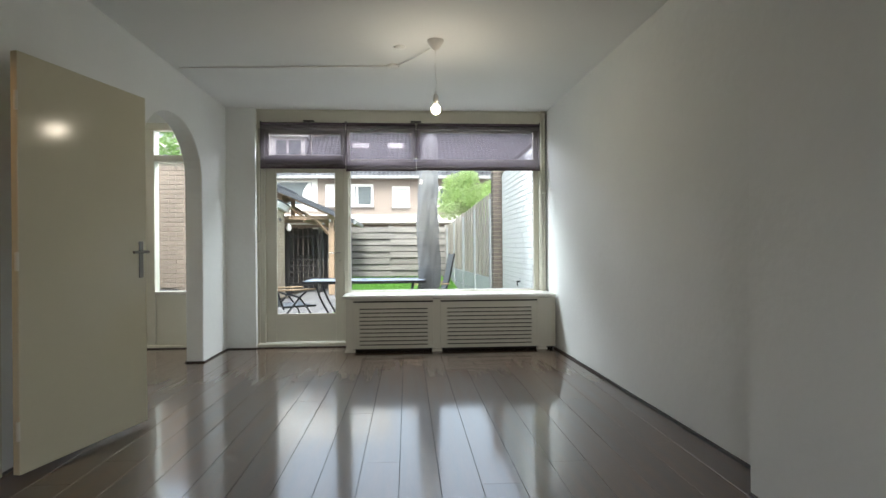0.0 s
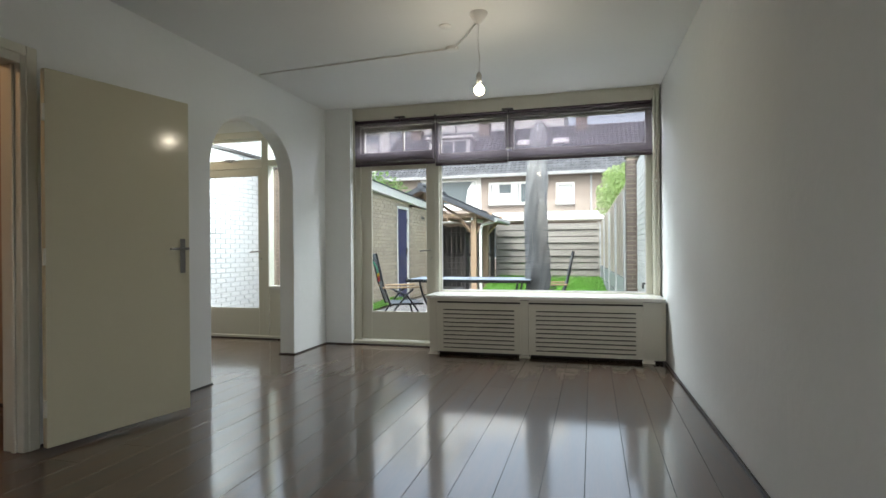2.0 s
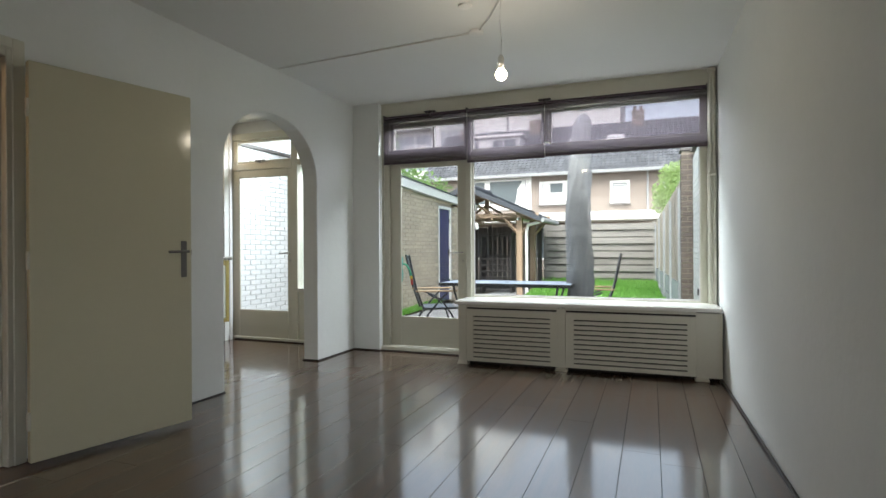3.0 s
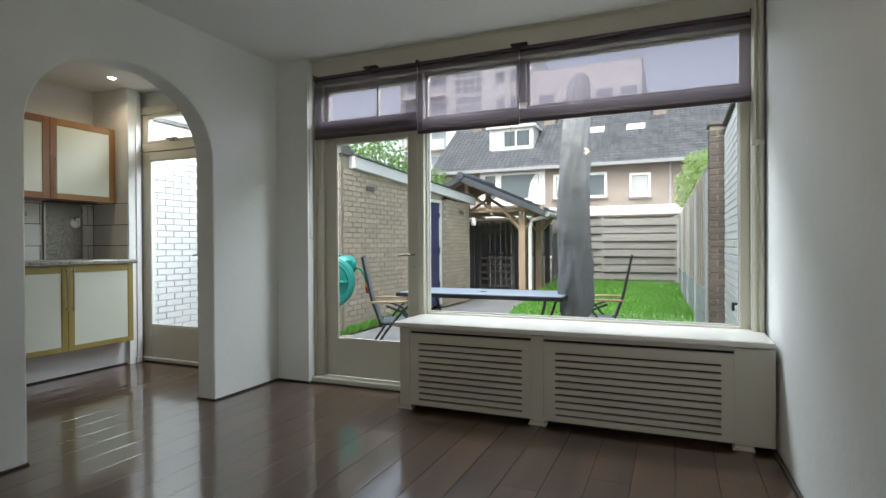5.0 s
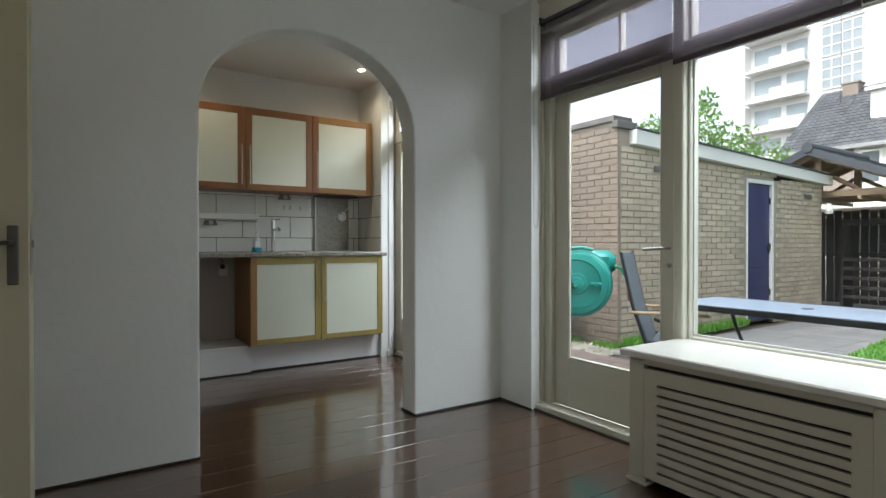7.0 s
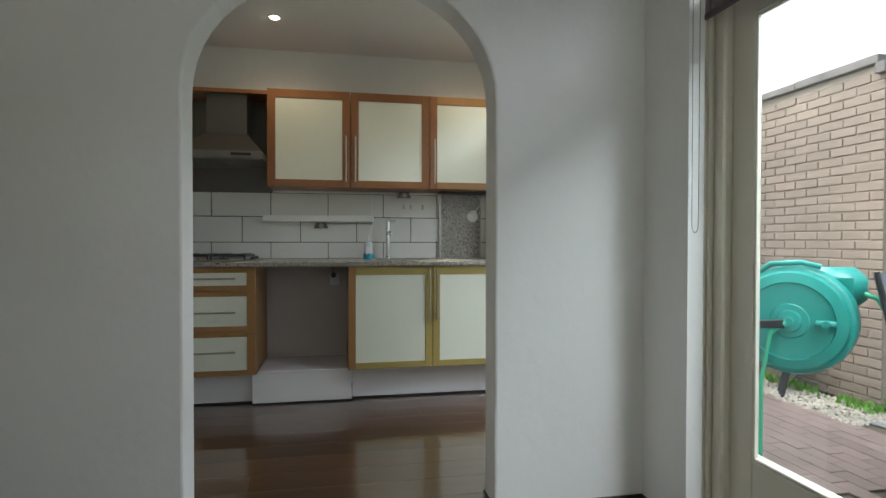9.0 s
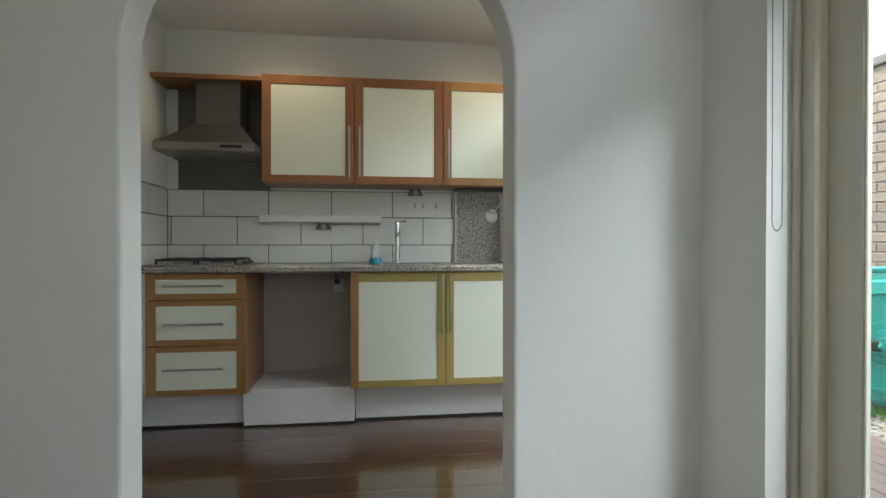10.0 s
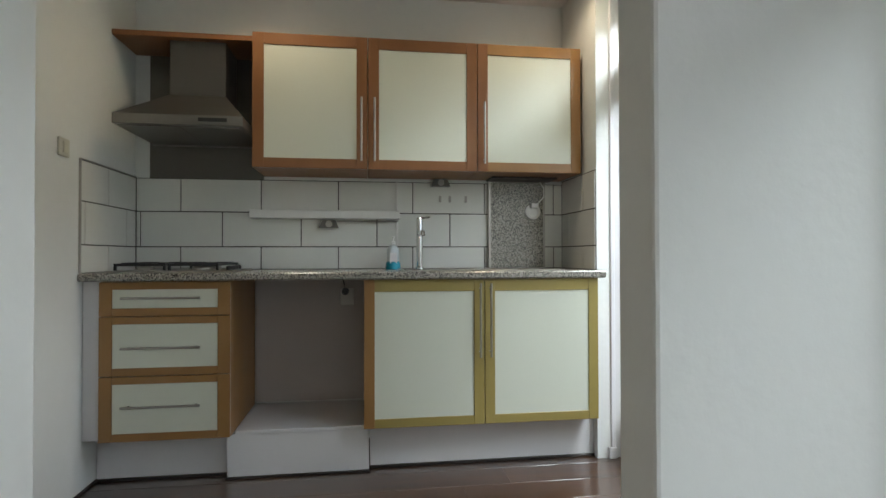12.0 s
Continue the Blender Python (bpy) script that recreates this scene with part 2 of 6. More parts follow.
def cloth_material():
    m = material("purple_brown_blind_mesh", (0.032, 0.02, 0.028), 0.8, vary=0.1, fine=300, bump=0)
    n, link = m.node_tree.nodes, m.node_tree.links.new
    t, a, mx, mx2 = (n.new(k) for k in ("ShaderNodeBsdfTranslucent", "ShaderNodeBsdfTransparent", "ShaderNodeMixShader", "ShaderNodeMixShader"))
    t.inputs["Color"].default_value = (0.19, 0.165, 0.185, 1)
    a.inputs["Color"].default_value = (0.87, 0.84, 0.88, 1)
    mx.inputs[0].default_value, mx2.inputs[0].default_value = 0.55, 0.62
    link(n["Principled BSDF"].outputs[0], mx.inputs[1])
    link(t.outputs[0], mx.inputs[2])
    link(mx.outputs[0], mx2.inputs[1])
    link(a.outputs[0], mx2.inputs[2])
    link(mx2.outputs[0], n["Material Output"].inputs["Surface"])
    return m


def speckle_material(name, colours, scale):
    m = material(name, colours[0], 0.25, bump=0)
    n, link = m.node_tree.nodes, m.node_tree.links.new
    v, ramp, geo = n.new("ShaderNodeTexVoronoi"), n.new("ShaderNodeValToRGB"), n.new("ShaderNodeNewGeometry")
    v.inputs["Scale"].default_value = scale
    link(geo.outputs["Position"], v.inputs["Vector"])
    sep = n.new("ShaderNodeSeparateColor")
    link(v.outputs["Color"], sep.inputs[0])
    ramp.color_ramp.interpolation = "CONSTANT"
    for i, c in enumerate(colours):
        e = ramp.color_ramp.elements[i] if i < 2 else ramp.color_ramp.elements.new(0.5)
        e.position, e.color = i / len(colours), (*c, 1)
    link(sep.outputs[0], ramp.inputs[0])
    link(ramp.outputs[0], n["Principled BSDF"].inputs["Base Color"])
    return m


def glow(name, colour, strength):
    m = bpy.data.materials.new(name)
    m.use_nodes = True
    p = m.node_tree.nodes["Principled BSDF"]
    p.inputs["Base Color"].default_value = (0.9, 0.9, 0.85, 1)
    p.inputs["Emission Color"].default_value, p.inputs["Emission Strength"].default_value = (*colour, 1), strength
    return m


M["glass"], M["blind"] = glass_material(), cloth_material()
M["granite"] = speckle_material("speckled_granite_laminate", [(0.27, 0.25, 0.22), (0.05, 0.05, 0.045), (0.40, 0.38, 0.33), (0.17, 0.15, 0.13), (0.52, 0.49, 0.44)], 230)
M["bulb"] = glow("lit_bulb", (1.0, 0.86, 0.6), 9.0)
M["spotglow"] = glow("lit_spot", (1.0, 0.88, 0.65), 12.0)


# ---- building helpers ----
ORIGIN = {}


def thing(name, label, category, at=(0, 0, 0), group=""):
    e = tagged(new(name), label, category, group)
    e.location = at
    e.empty_display_size = 0.1
    ORIGIN[e] = Vector(at)
    return e


def finish(name, bm, mat):
    bmesh.ops.recalc_face_normals(bm, faces=bm.faces)
    me = bpy.data.meshes.new(name)
    bm.to_mesh(me)
    bm.free()
    me.materials.append(mat)
    return me


def part(name, bm, mat, parent, label="", smooth=False, kind=""):
    bmesh.ops.translate(bm, vec=-ORIGIN[parent], verts=bm.verts)
    me = finish(name, bm, mat)
    if smooth:
        soften(me)
    ob = tagged(new(name, me), label, kind=kind)
    ob.parent = parent
    ORIGIN[ob] = ORIGIN[parent]
    return ob


def soften(me):
    for p in me.polygons:
        p.use_smooth = True
    me.set_sharp_from_angle(angle=radians(40))


def solo(name, bm, mat, label="", category="", kind="", group="", smooth=False):
    me = finish(name, bm, mat)
    if smooth:
        soften(me)
    ob = tagged(new(name, me), label, category, group, kind)
    ORIGIN[ob] = Vector()
    return ob


def box(bm, x0, x1, y0, y1, z0, z1, bevel=0.0, turn=None):
    m = Matrix.Translation(((x0 + x1) / 2, (y0 + y1) / 2, (z0 + z1) / 2)) @ Matrix.Diagonal((x1 - x0, y1 - y0, z1 - z0, 1))
    made = bmesh.ops.create_cube(bm, size=1, matrix=m)["verts"]
    if bevel:
        edges = list({e for v in made for e in v.link_edges})
        out = bmesh.ops.bevel(bm, geom=edges, offset=bevel, segments=1, affect="EDGES")
        made = list({v for v in out["verts"]} | {v for v in made if v.is_valid})
    if turn is not None:
        bmesh.ops.transform(bm, matrix=turn, verts=made)
    return bm


def boxes(rows, bevel=0.0):
    bm = bmesh.new()
    for r in rows:
        box(bm, *r, bevel=bevel)
    return bm


def rod(bm, a, b, r, seg=10, r2=None):
    a, b = Vector(a), Vector(b)
    d = b - a
    m = Matrix.Translation((a + b) / 2) @ d.to_track_quat("Z", "Y").to_matrix().to_4x4()
    bmesh.ops.create_cone(bm, cap_ends=True, segments=seg, radius1=r, radius2=r if r2 is None else r2, depth=d.length, matrix=m)
    return bm


def tube(bm, points, r, seg=8):
    pts = [Vector(p) for p in points]
    rings = []
    for i, p in enumerate(pts):
        d = (pts[min(i + 1, len(pts) - 1)] - pts[max(i - 1, 0)]).normalized()
        q = d.to_track_quat("Z", "Y")
        rings.append([bm.verts.new(p + q @ Vector((r * math.cos(t), r * math.sin(t), 0))) for t in (2 * math.pi * k / seg for k in range(seg))])
    for a, b in zip(rings, rings[1:]):
        for k in range(seg):
            bm.faces.new((a[k], a[(k + 1) % seg], b[(k + 1) % seg], b[k]))
    bm.faces.new(rings[0][::-1])
    bm.faces.new(rings[-1])
    return bm


def lathe(bm, profile, at, seg=24, m=None):
    """profile: (radius, height) from bottom to top, about the z axis at a place."""
    made = []
    for r, z in profile:
        made.append([bm.verts.new((r * math.cos(t), r * math.sin(t), z)) for t in (2 * math.pi * k / seg for k in range(seg))])
    for a, b in zip(made, made[1:]):
        for k in range(seg):
            bm.faces.new((a[k], a[(k + 1) % seg], b[(k + 1) % seg], b[k]))
    bm.faces.new(made[0][::-1])
    bm.faces.new(made[-1])
    verts = [v for ring in made for v in ring]
    bmesh.ops.transform(bm, matrix=Matrix.Translation(at) @ (m or Matrix.Identity(4)), verts=verts)
    return bm


def slab(bm, outline, axis, lo, hi):
    """An outline of (u, v) pairs pushed along x, y or z."""
    def at(u, v, w):
        return {"x": (w, u, v), "y": (u, w, v), "z": (u, v, w)}[axis]
    a = [bm.verts.new(at(u, v, lo)) for u, v in outline]
    b = [bm.verts.new(at(u, v, hi)) for u, v in outline]
    bm.faces.new(a[::-1])
    bm.faces.new(b)
    for i in range(len(a)):
        j = (i + 1) % len(a)
        bm.faces.new((a[i], a[j], b[j], b[i]))
    bmesh.ops.triangulate(bm, faces=[f for f in bm.faces if len(f.verts) > 4])
    return bm


def frame_bars(x0, x1, z0, z1, w, y0, y1):
    """Four bars round an opening in a wall that faces y; w is the width left, right, bottom, top."""
    l, r, b, t = w
    return [(x0, x0 + l, y0, y1, z0, z1), (x1 - r, x1, y0, y1, z0, z1), (x0 + l, x1 - r, y0, y1, z0, z0 + b), (x0 + l, x1 - r, y0, y1, z1 - t, z1)]


def pane(name, x0, x1, y, z0, z1, parent):
    ob = part(name, boxes([(x0, x1, y, y + 0.005, z0, z1)]), M["glass"], parent)
    ob.visible_shadow = False
    return ob


# ---- setting: rooms ----
CEIL = 2.67
LEFT, RIGHT, FRONT, BACK = -1.60, 2.0, 6.03, -1.6
ARCH_Y0, ARCH_Y1, SPRING, ARCH_TOP = 4.087, 5.337, 1.74, 2.275
arch = [(ARCH_Y1, 0.0)]
mid, half = (ARCH_Y0 + ARCH_Y1) / 2, (ARCH_Y1 - ARCH_Y0) / 2
for k in range(25):
    a = math.pi * k / 24
    arch.append((mid + half * math.copysign(abs(math.cos(a)) ** 0.93, math.cos(a)), SPRING + (ARCH_TOP - SPRING) * math.sin(a) ** 0.93))
arch.append((ARCH_Y0, 0.0))


def wall(name, rows, mat="plaster"):
    return solo(name, boxes(rows), M[mat], kind="structure")


def arched_wall(x0, x1, y0, y1, edge=0.011):
    """A wall from y0 to y1 with the arch through it; the arch's rims are rounded off."""
    bm = bmesh.new()
    centre = Vector((mid, SPRING))
    loops = []
    for x, grow in ((x0, edge), (x0 + edge * 0.3, edge * 0.3), (x0 + edge, 0.0), (x1 - edge, 0.0), (x1 - edge * 0.3, edge * 0.3), (x1, edge)):
        ring = []
        for k, (y, z) in enumerate(arch):
            if z > SPRING + 0.001:
                d = (Vector((y, z)) - centre).normalized() * grow
            else:
                d = Vector((grow if y > mid else -grow, 0))
            ring.append(bm.verts.new((x, y + d.x, z + (d.y if z > 0 else 0))))
        loops.append(ring)
    for a, b in zip(loops, loops[1:]):
        for k in range(len(a) - 1):
            bm.faces.new((a[k], a[k + 1], b[k + 1], b[k]))
    for ring, x in ((loops[0], x0), (loops[-1], x1)):
        top = [bm.verts.new((x, v.co.y, CEIL)) for v in ring[1:-1]]
        for k in range(len(top) - 1):
            bm.faces.new((ring[k + 1], ring[k + 2], top[k + 1], top[k]))
        for side, end, up in ((ring[0], y1, top[0]), (ring[-1], y0, top[-1])):
            jamb = ring[1] if side is ring[0] else ring[-2]
            a, b = bm.verts.new((x, end, 0)), bm.verts.new((x, end, CEIL))
            bm.faces.new((side, a, b, up, jamb))
    box(bm, x0, x1, y1, y1 + 0.001, 0, CEIL)
    box(bm, x0, x1, y0 - 0.001, y0, 0, CEIL)
    return bm


solo("wall_west", arched_wall(LEFT - 0.165, LEFT, 2.64, 6.25), M["plaster"], kind="structure")
wall("wall_west_door_side", [(LEFT - 0.13, LEFT, 1.74, 2.64, 2.12, CEIL), (LEFT - 0.13, LEFT, BACK, 1.74, 0, CEIL)])
bm = bmesh.new()
slab(bm, [(2.0, 6.4), (2.085, 2.3), (2.4, 2.3), (2.4, 6.4)], "z", 0, CEIL)
solo("wall_east", bm, M["plaster"], kind="structure")
wall("wall_east_breast", [(1.9, 2.4, BACK, 2.19, 0, CEIL), (2.0851, 2.4, 2.19, 2.3, 0, CEIL)])
wall("wall_south", [(-3.1, 0.0, BACK - 0.2, BACK, 0, CEIL), (1.85, 2.4, BACK - 0.2, BACK, 0, CEIL), (0.0, 1.85, BACK - 0.2, BACK, 0, 0.6), (0.0, 1.85, BACK - 0.2, BACK, 2.35, CEIL)])
sw_ = solo("window_3", boxes(frame_bars(0.0, 1.85, 0.6, 2.35, (0.06,) * 4, BACK - 0.12, BACK - 0.04), 0.004), M["cream"], kind="structure")
part("mullion", boxes([(0.895, 0.955, BACK - 0.12, BACK - 0.04, 0.66, 2.29)], 0.004), M["cream"], sw_)
wall("wall_north_pier", [(LEFT, -1.283, FRONT, 6.35, 0, CEIL)])
wall("wall_north_lintel", [(-1.283, 1.999, 6.10, 6.35, 2.53, CEIL), (-0.3, 1.999, 6.26, 6.35, -0.05, 0.55)], "cream")
wall("wall_kitchen", [(-4.06, -3.86, 3.25, 6.35, 0, CEIL), (-3.8601, -1.73, 3.25, 3.45, 0, CEIL)])
wall("wall_kitchen_north", [(-3.86, -3.35, 5.985, 6.06, 0, CEIL), (-3.86, -3.365, 6.06, 6.12, 0, CEIL), (-3.86, -3.46, 6.12, 6.35, 0, CEIL), (-3.46, -1.6, 6.2, 6.35, 2.52, CEIL)])
wall("wall_hall", [(-3.15, -2.95, BACK, 3.25, 0, CEIL), (-2.95, -1.731, 3.235, 3.25, 0, CEIL)], "hall")
solo("ceiling", boxes([(-4.06, 2.4, BACK - 0.2, 6.35, CEIL, CEIL + 0.2)]), M["ceiling"], kind="structure")
floor = solo("floor", boxes([(-4.06, 2.4, BACK - 0.2, 6.28, -0.2, -0.010)]), M["black"], kind="structure")

# skirting: a thin dark strip along the foot of the walls
S = 0.012
solo("baseboard", boxes([
    (LEFT, LEFT + S, 2.645, ARCH_Y0 - 0.01, 0, 0.014), (LEFT - 0.165 - S, LEFT + S, ARCH_Y0 - 0.01, ARCH_Y0 + S - 0.01, 0, 0.014),
    (LEFT - 0.165 - S, LEFT + S, ARCH_Y1 - 0.004, ARCH_Y1 + 0.008, 0, 0.014), (LEFT, LEFT + S, ARCH_Y1 + 0.008, FRONT, 0, 0.014),
    (LEFT + S, -1.272, FRONT - S, FRONT, 0, 0.014), (-1.283, -0.27, 6.045, 6.06, 0, 0.012),
    (-3.86, -3.27, 3.45, 3.45 + S, 0, 0.014), (-3.27, -1.73, 3.45, 3.45 + S, 0, 0.014),
    (-3.33, -1.75, 6.12, 6.14, 0, 0.012), (-2.95, -2.95 + S, BACK, 3.235, 0, 0.014), (-2.94, -1.74, 3.223, 3.235, 0, 0.014),
    (1.888, 1.9, BACK, 2.19, 0, 0.014)], bevel=0.003), M["dark"], kind="structure")
bm = bmesh.new()
slab(bm, [(1.986, 5.72), (2.072, 2.2), (2.0845, 2.2), (2.0, 5.72)], "z", 0, 0.016)
solo("trim", bm, M["dark"], kind="structure")


# ---- garden front: window and glazed door ----
win = solo("window_1", boxes(
    frame_bars(-1.283, 1.999, 0.0, 2.53, (0.0001, 0.07, 0.0001, 0.07), 6.10, 6.20) + [(-1.283, -1.203, 6.13, 6.20, 0.0, 2.46), (-1.283, -1.262, 6.112, 6.13, 0.0, 2.46), (-1.225, -1.203, 6.122, 6.13, 0.0, 2.46)], bevel=0.004), M["cream"], kind="structure")
part("post", boxes([(-0.325, -0.27, 6.12, 6.26, 0.0, 2.46)], 0.006), M["cream"], win)
part("post", boxes([(0.47, 0.53, 6.14, 6.26, 2.15, 2.46)], 0.006), M["cream"], win)
part("transom", boxes([(-1.203, -0.325, 6.12, 6.26, 2.065, 2.165), (-0.27, 1.93, 6.12, 6.26, 2.04, 2.10)], 0.006), M["cream"], win)
part("sash", boxes(frame_bars(-0.27, 1.93, 0.56, 2.04, (0.014, 0.06, 0.055, 0.02), 6.16, 6.22), 0.005), M["cream"], win)
part("sash", boxes(frame_bars(-0.27, 0.47, 2.10, 2.46, (0.014, 0.02, 0.03, 0.02), 6.17, 6.22), 0.004), M["cream"], win)
part("sash", boxes(frame_bars(0.53, 1.93, 2.10, 2.46, (0.02, 0.06, 0.03, 0.02), 6.17, 6.22), 0.004), M["cream"], win)
part("sash", boxes(frame_bars(-1.203, -0.325, 2.165, 2.46, (0.04, 0.035, 0.012, 0.05), 6.16, 6.22), 0.005), M["cream"], win)
part("sash_bar", boxes([(-0.706, -0.690, 6.17, 6.215, 2.177, 2.41)]), M["cream"], win)
for x0, x1, z0, z1 in ((-0.256, 1.87, 0.615, 2.02), (-0.256, 0.45, 2.13, 2.44), (0.55, 1.87, 2.13, 2.44), (-1.17, -0.36, 2.177, 2.41)):
    pane("pane", x0, x1, 6.195, z0, z1, win)
part("glazing_bead", boxes(frame_bars(-0.256, 1.87, 0.615, 2.02, (0.008, 0.008, 0.012, 0.008), 6.185, 6.193), 0.002), M["white"], win)

door = tagged(new("door_1"), kind="structure")
ORIGIN[door] = Vector()
part("leaf", boxes(frame_bars(-1.203, -0.325, 0.05, 2.063, (0.116, 0.095, 0.305, 0.085), 6.160, 6.190) , 0.004), M["cream"], door)
part("bead", boxes(frame_bars(-1.087, -0.42, 0.355, 1.978, (0.008, 0.01, 0.014, 0.01), 6.163, 6.176), 0.003), M["cream"], door)
pane("pane", -1.087, -0.42, 6.178, 0.355, 1.978, door)
part("weather_bar", boxes([(-1.20, -0.33, 6.190, 6.225, 0.33, 0.36)], 0.004), M["cream"], door)
bm = rod(bmesh.new(), (-0.372, 6.165, 1.06), (-0.372, 6.11, 1.06), 0.008)
rod(bm, (-0.372, 6.112, 1.06), (-0.49, 6.108, 1.052), 0.008)
part("door_handle", bm, M["steel"], door, smooth=True)
part("keyhole", rod(bmesh.new(), (-0.372, 6.166, 0.97), (-0.372, 6.16, 0.97), 0.014, 14), M["steel"], door)
solo("threshold", boxes([(-1.283, -0.27, 6.062, 6.165, 0.0, 0.048), (-1.283, -0.27, 6.165, 6.3, -0.03, 0.03)], 0.008), M["cream"], kind="structure")

# kitchen front
kw = solo("window_2", boxes(
    frame_bars(-3.46, -1.73, 0.0, 2.52, (0.06, 0.02, 0.0001, 0.08), 6.14, 6.26) + [(-3.5, -3.46, 6.12, 6.14, 0.0, 2.52)], bevel=0.005), M["cream"], kind="structure")
part("casing", boxes([(-3.365, -3.338, 6.06, 6.083, 0, 2.60), (-3.365, -3.347, 6.083, 6.118, 0, 2.60), (-3.365, -3.33, 6.045, 6.09, 0, 0.06)], 0.003), M["white"], kw)
part("post", boxes([(-2.50, -2.42, 6.15, 6.27, 0.0, 2.44)], 0.005), M["cream"], kw)
part("transom", boxes([(-3.40, -2.50, 6.15, 6.27, 2.07, 2.15), (-2.42, -1.75, 6.15, 6.27, 2.09, 2.165)], 0.005), M["cream"], kw)
part("sash", boxes(frame_bars(-3.40, -2.50, 2.15, 2.44, (0.10, 0.02, 0.03, 0.035), 6.16, 6.22), 0.005), M["cream"], kw)
part("apron", boxes([(-2.42, -1.75, 6.17, 6.26, 0.0, 0.60)], 0.003), M["cream"], kw)
part("apron_sill", boxes([(-2.42, -1.75, 6.145, 6.26, 0.60, 0.64)], 0.005), M["sill"], kw)
part("casement_stay", boxes([(-3.02, -2.86, 6.13, 6.155, 2.17, 2.185), (-2.98, -2.93, 6.13, 6.155, 2.155, 2.17)], 0.003), M["steel"], kw)
for x0, x1, z0, z1 in ((-3.30, -2.52, 2.18, 2.405), (-2.42, -1.75, 2.165, 2.44), (-2.42, -1.75, 0.64, 2.09)):
    pane("pane", x0, x1, 6.20, z0, z1, kw)
kd = tagged(new("door_2"), kind="structure")
ORIGIN[kd] = Vector()
part("leaf", boxes(frame_bars(-3.40, -2.50, 0.04, 2.068, (0.12, 0.06, 0.315, 0.085), 6.160, 6.190), 0.004), M["cream"], kd)
part("bead", boxes(frame_bars(-3.28, -2.56, 0.355, 1.983, (0.008, 0.01, 0.014, 0.01), 6.163, 6.176), 0.003), M["cream"], kd)
pane("pane", -3.28, -2.56, 6.178, 0.355, 1.983, kd)
bm = rod(bmesh.new(), (-2.53, 6.165, 1.06), (-2.53, 6.11, 1.06), 0.008)
rod(bm, (-2.53, 6.112, 1.06), (-2.65, 6.108, 1.05), 0.008)
part("door_handle", bm, M["steel"], kd, smooth=True)
part("keyhole", rod(bmesh.new(), (-2.53, 6.166, 0.97), (-2.53, 6.16, 0.97), 0.014, 14), M["steel"], kd)
solo("threshold_kitchen", boxes([(-3.46, -1.75, 6.13, 6.165, 0.0, 0.04), (-3.46, -1.75, 6.165, 6.3, -0.03, 0.03)], 0.006), M["cream"], kind="structure")


# ---- inner door, standing open ----
solo("door_frame", boxes([
    (LEFT - 0.135, LEFT + 0.012, 2.575, 2.645, 0, 2.17), (LEFT - 0.135, LEFT + 0.012, 1.735, 1.80, 0, 2.17), (LEFT - 0.135, LEFT + 0.012, 1.80, 2.575, 2.085, 2.17),
    (LEFT - 0.06, LEFT - 0.03, 2.56, 2.575, 0, 2.085), (LEFT + 0.012, LEFT + 0.022, 2.60, 2.66, 0, 2.185), (LEFT + 0.012, LEFT + 0.022, 1.72, 2.5995, 2.13, 2.185)], 0.004), M["cream"], kind="structure")


def inner_door():
    d = thing("interior_door", "plain cream painted flush door standing wide open on its hinges", "door")
    part("leaf", boxes([(0.0, 0.855, 0.0, 0.040, 0.028, 2.058)], 0.003), M["door"], d)
    for side, y in ((-1, -0.0), (1, 0.040)):
        part("lever_plate", boxes([(0.785, 0.823, min(y, y + side * 0.007), max(y, y + side * 0.007), 0.93, 1.155)], 0.003), M["greysteel"], d)
        bm = rod(bmesh.new(), (0.803, y, 1.09), (0.803, y + side * 0.05, 1.09), 0.009)
        rod(bm, (0.812, y + side * 0.05, 1.09), (0.685, y + side * 0.052, 1.088), 0.0085)
        part("lever", bm, M["greysteel"], d, smooth=True)
    part("latch_plate", boxes([(0.855, 0.8575, 0.01, 0.03, 0.97, 1.16)]), M["steel"], d)
    part("latch", boxes([(0.8575, 0.867, 0.013, 0.027, 1.07, 1.10)], 0.002), M["steel"], d)
    for z in (0.24, 1.05, 1.82):
        part("hinge", rod(bmesh.new(), (-0.006, 0.002, z - 0.045), (-0.006, 0.002, z + 0.045), 0.009), M["cream"], d)
    return d


d = inner_door()
d.matrix_basis = pose(-1.457, 2.60, 0, 0, 0, 76)


# ---- radiator cover with window board ----
cover = thing("radiator_cover", "cream painted slatted radiator cover along the wall under the window", "radiator cover", (0.87, 5.9, 0))
F0, F1 = 5.70, 5.72


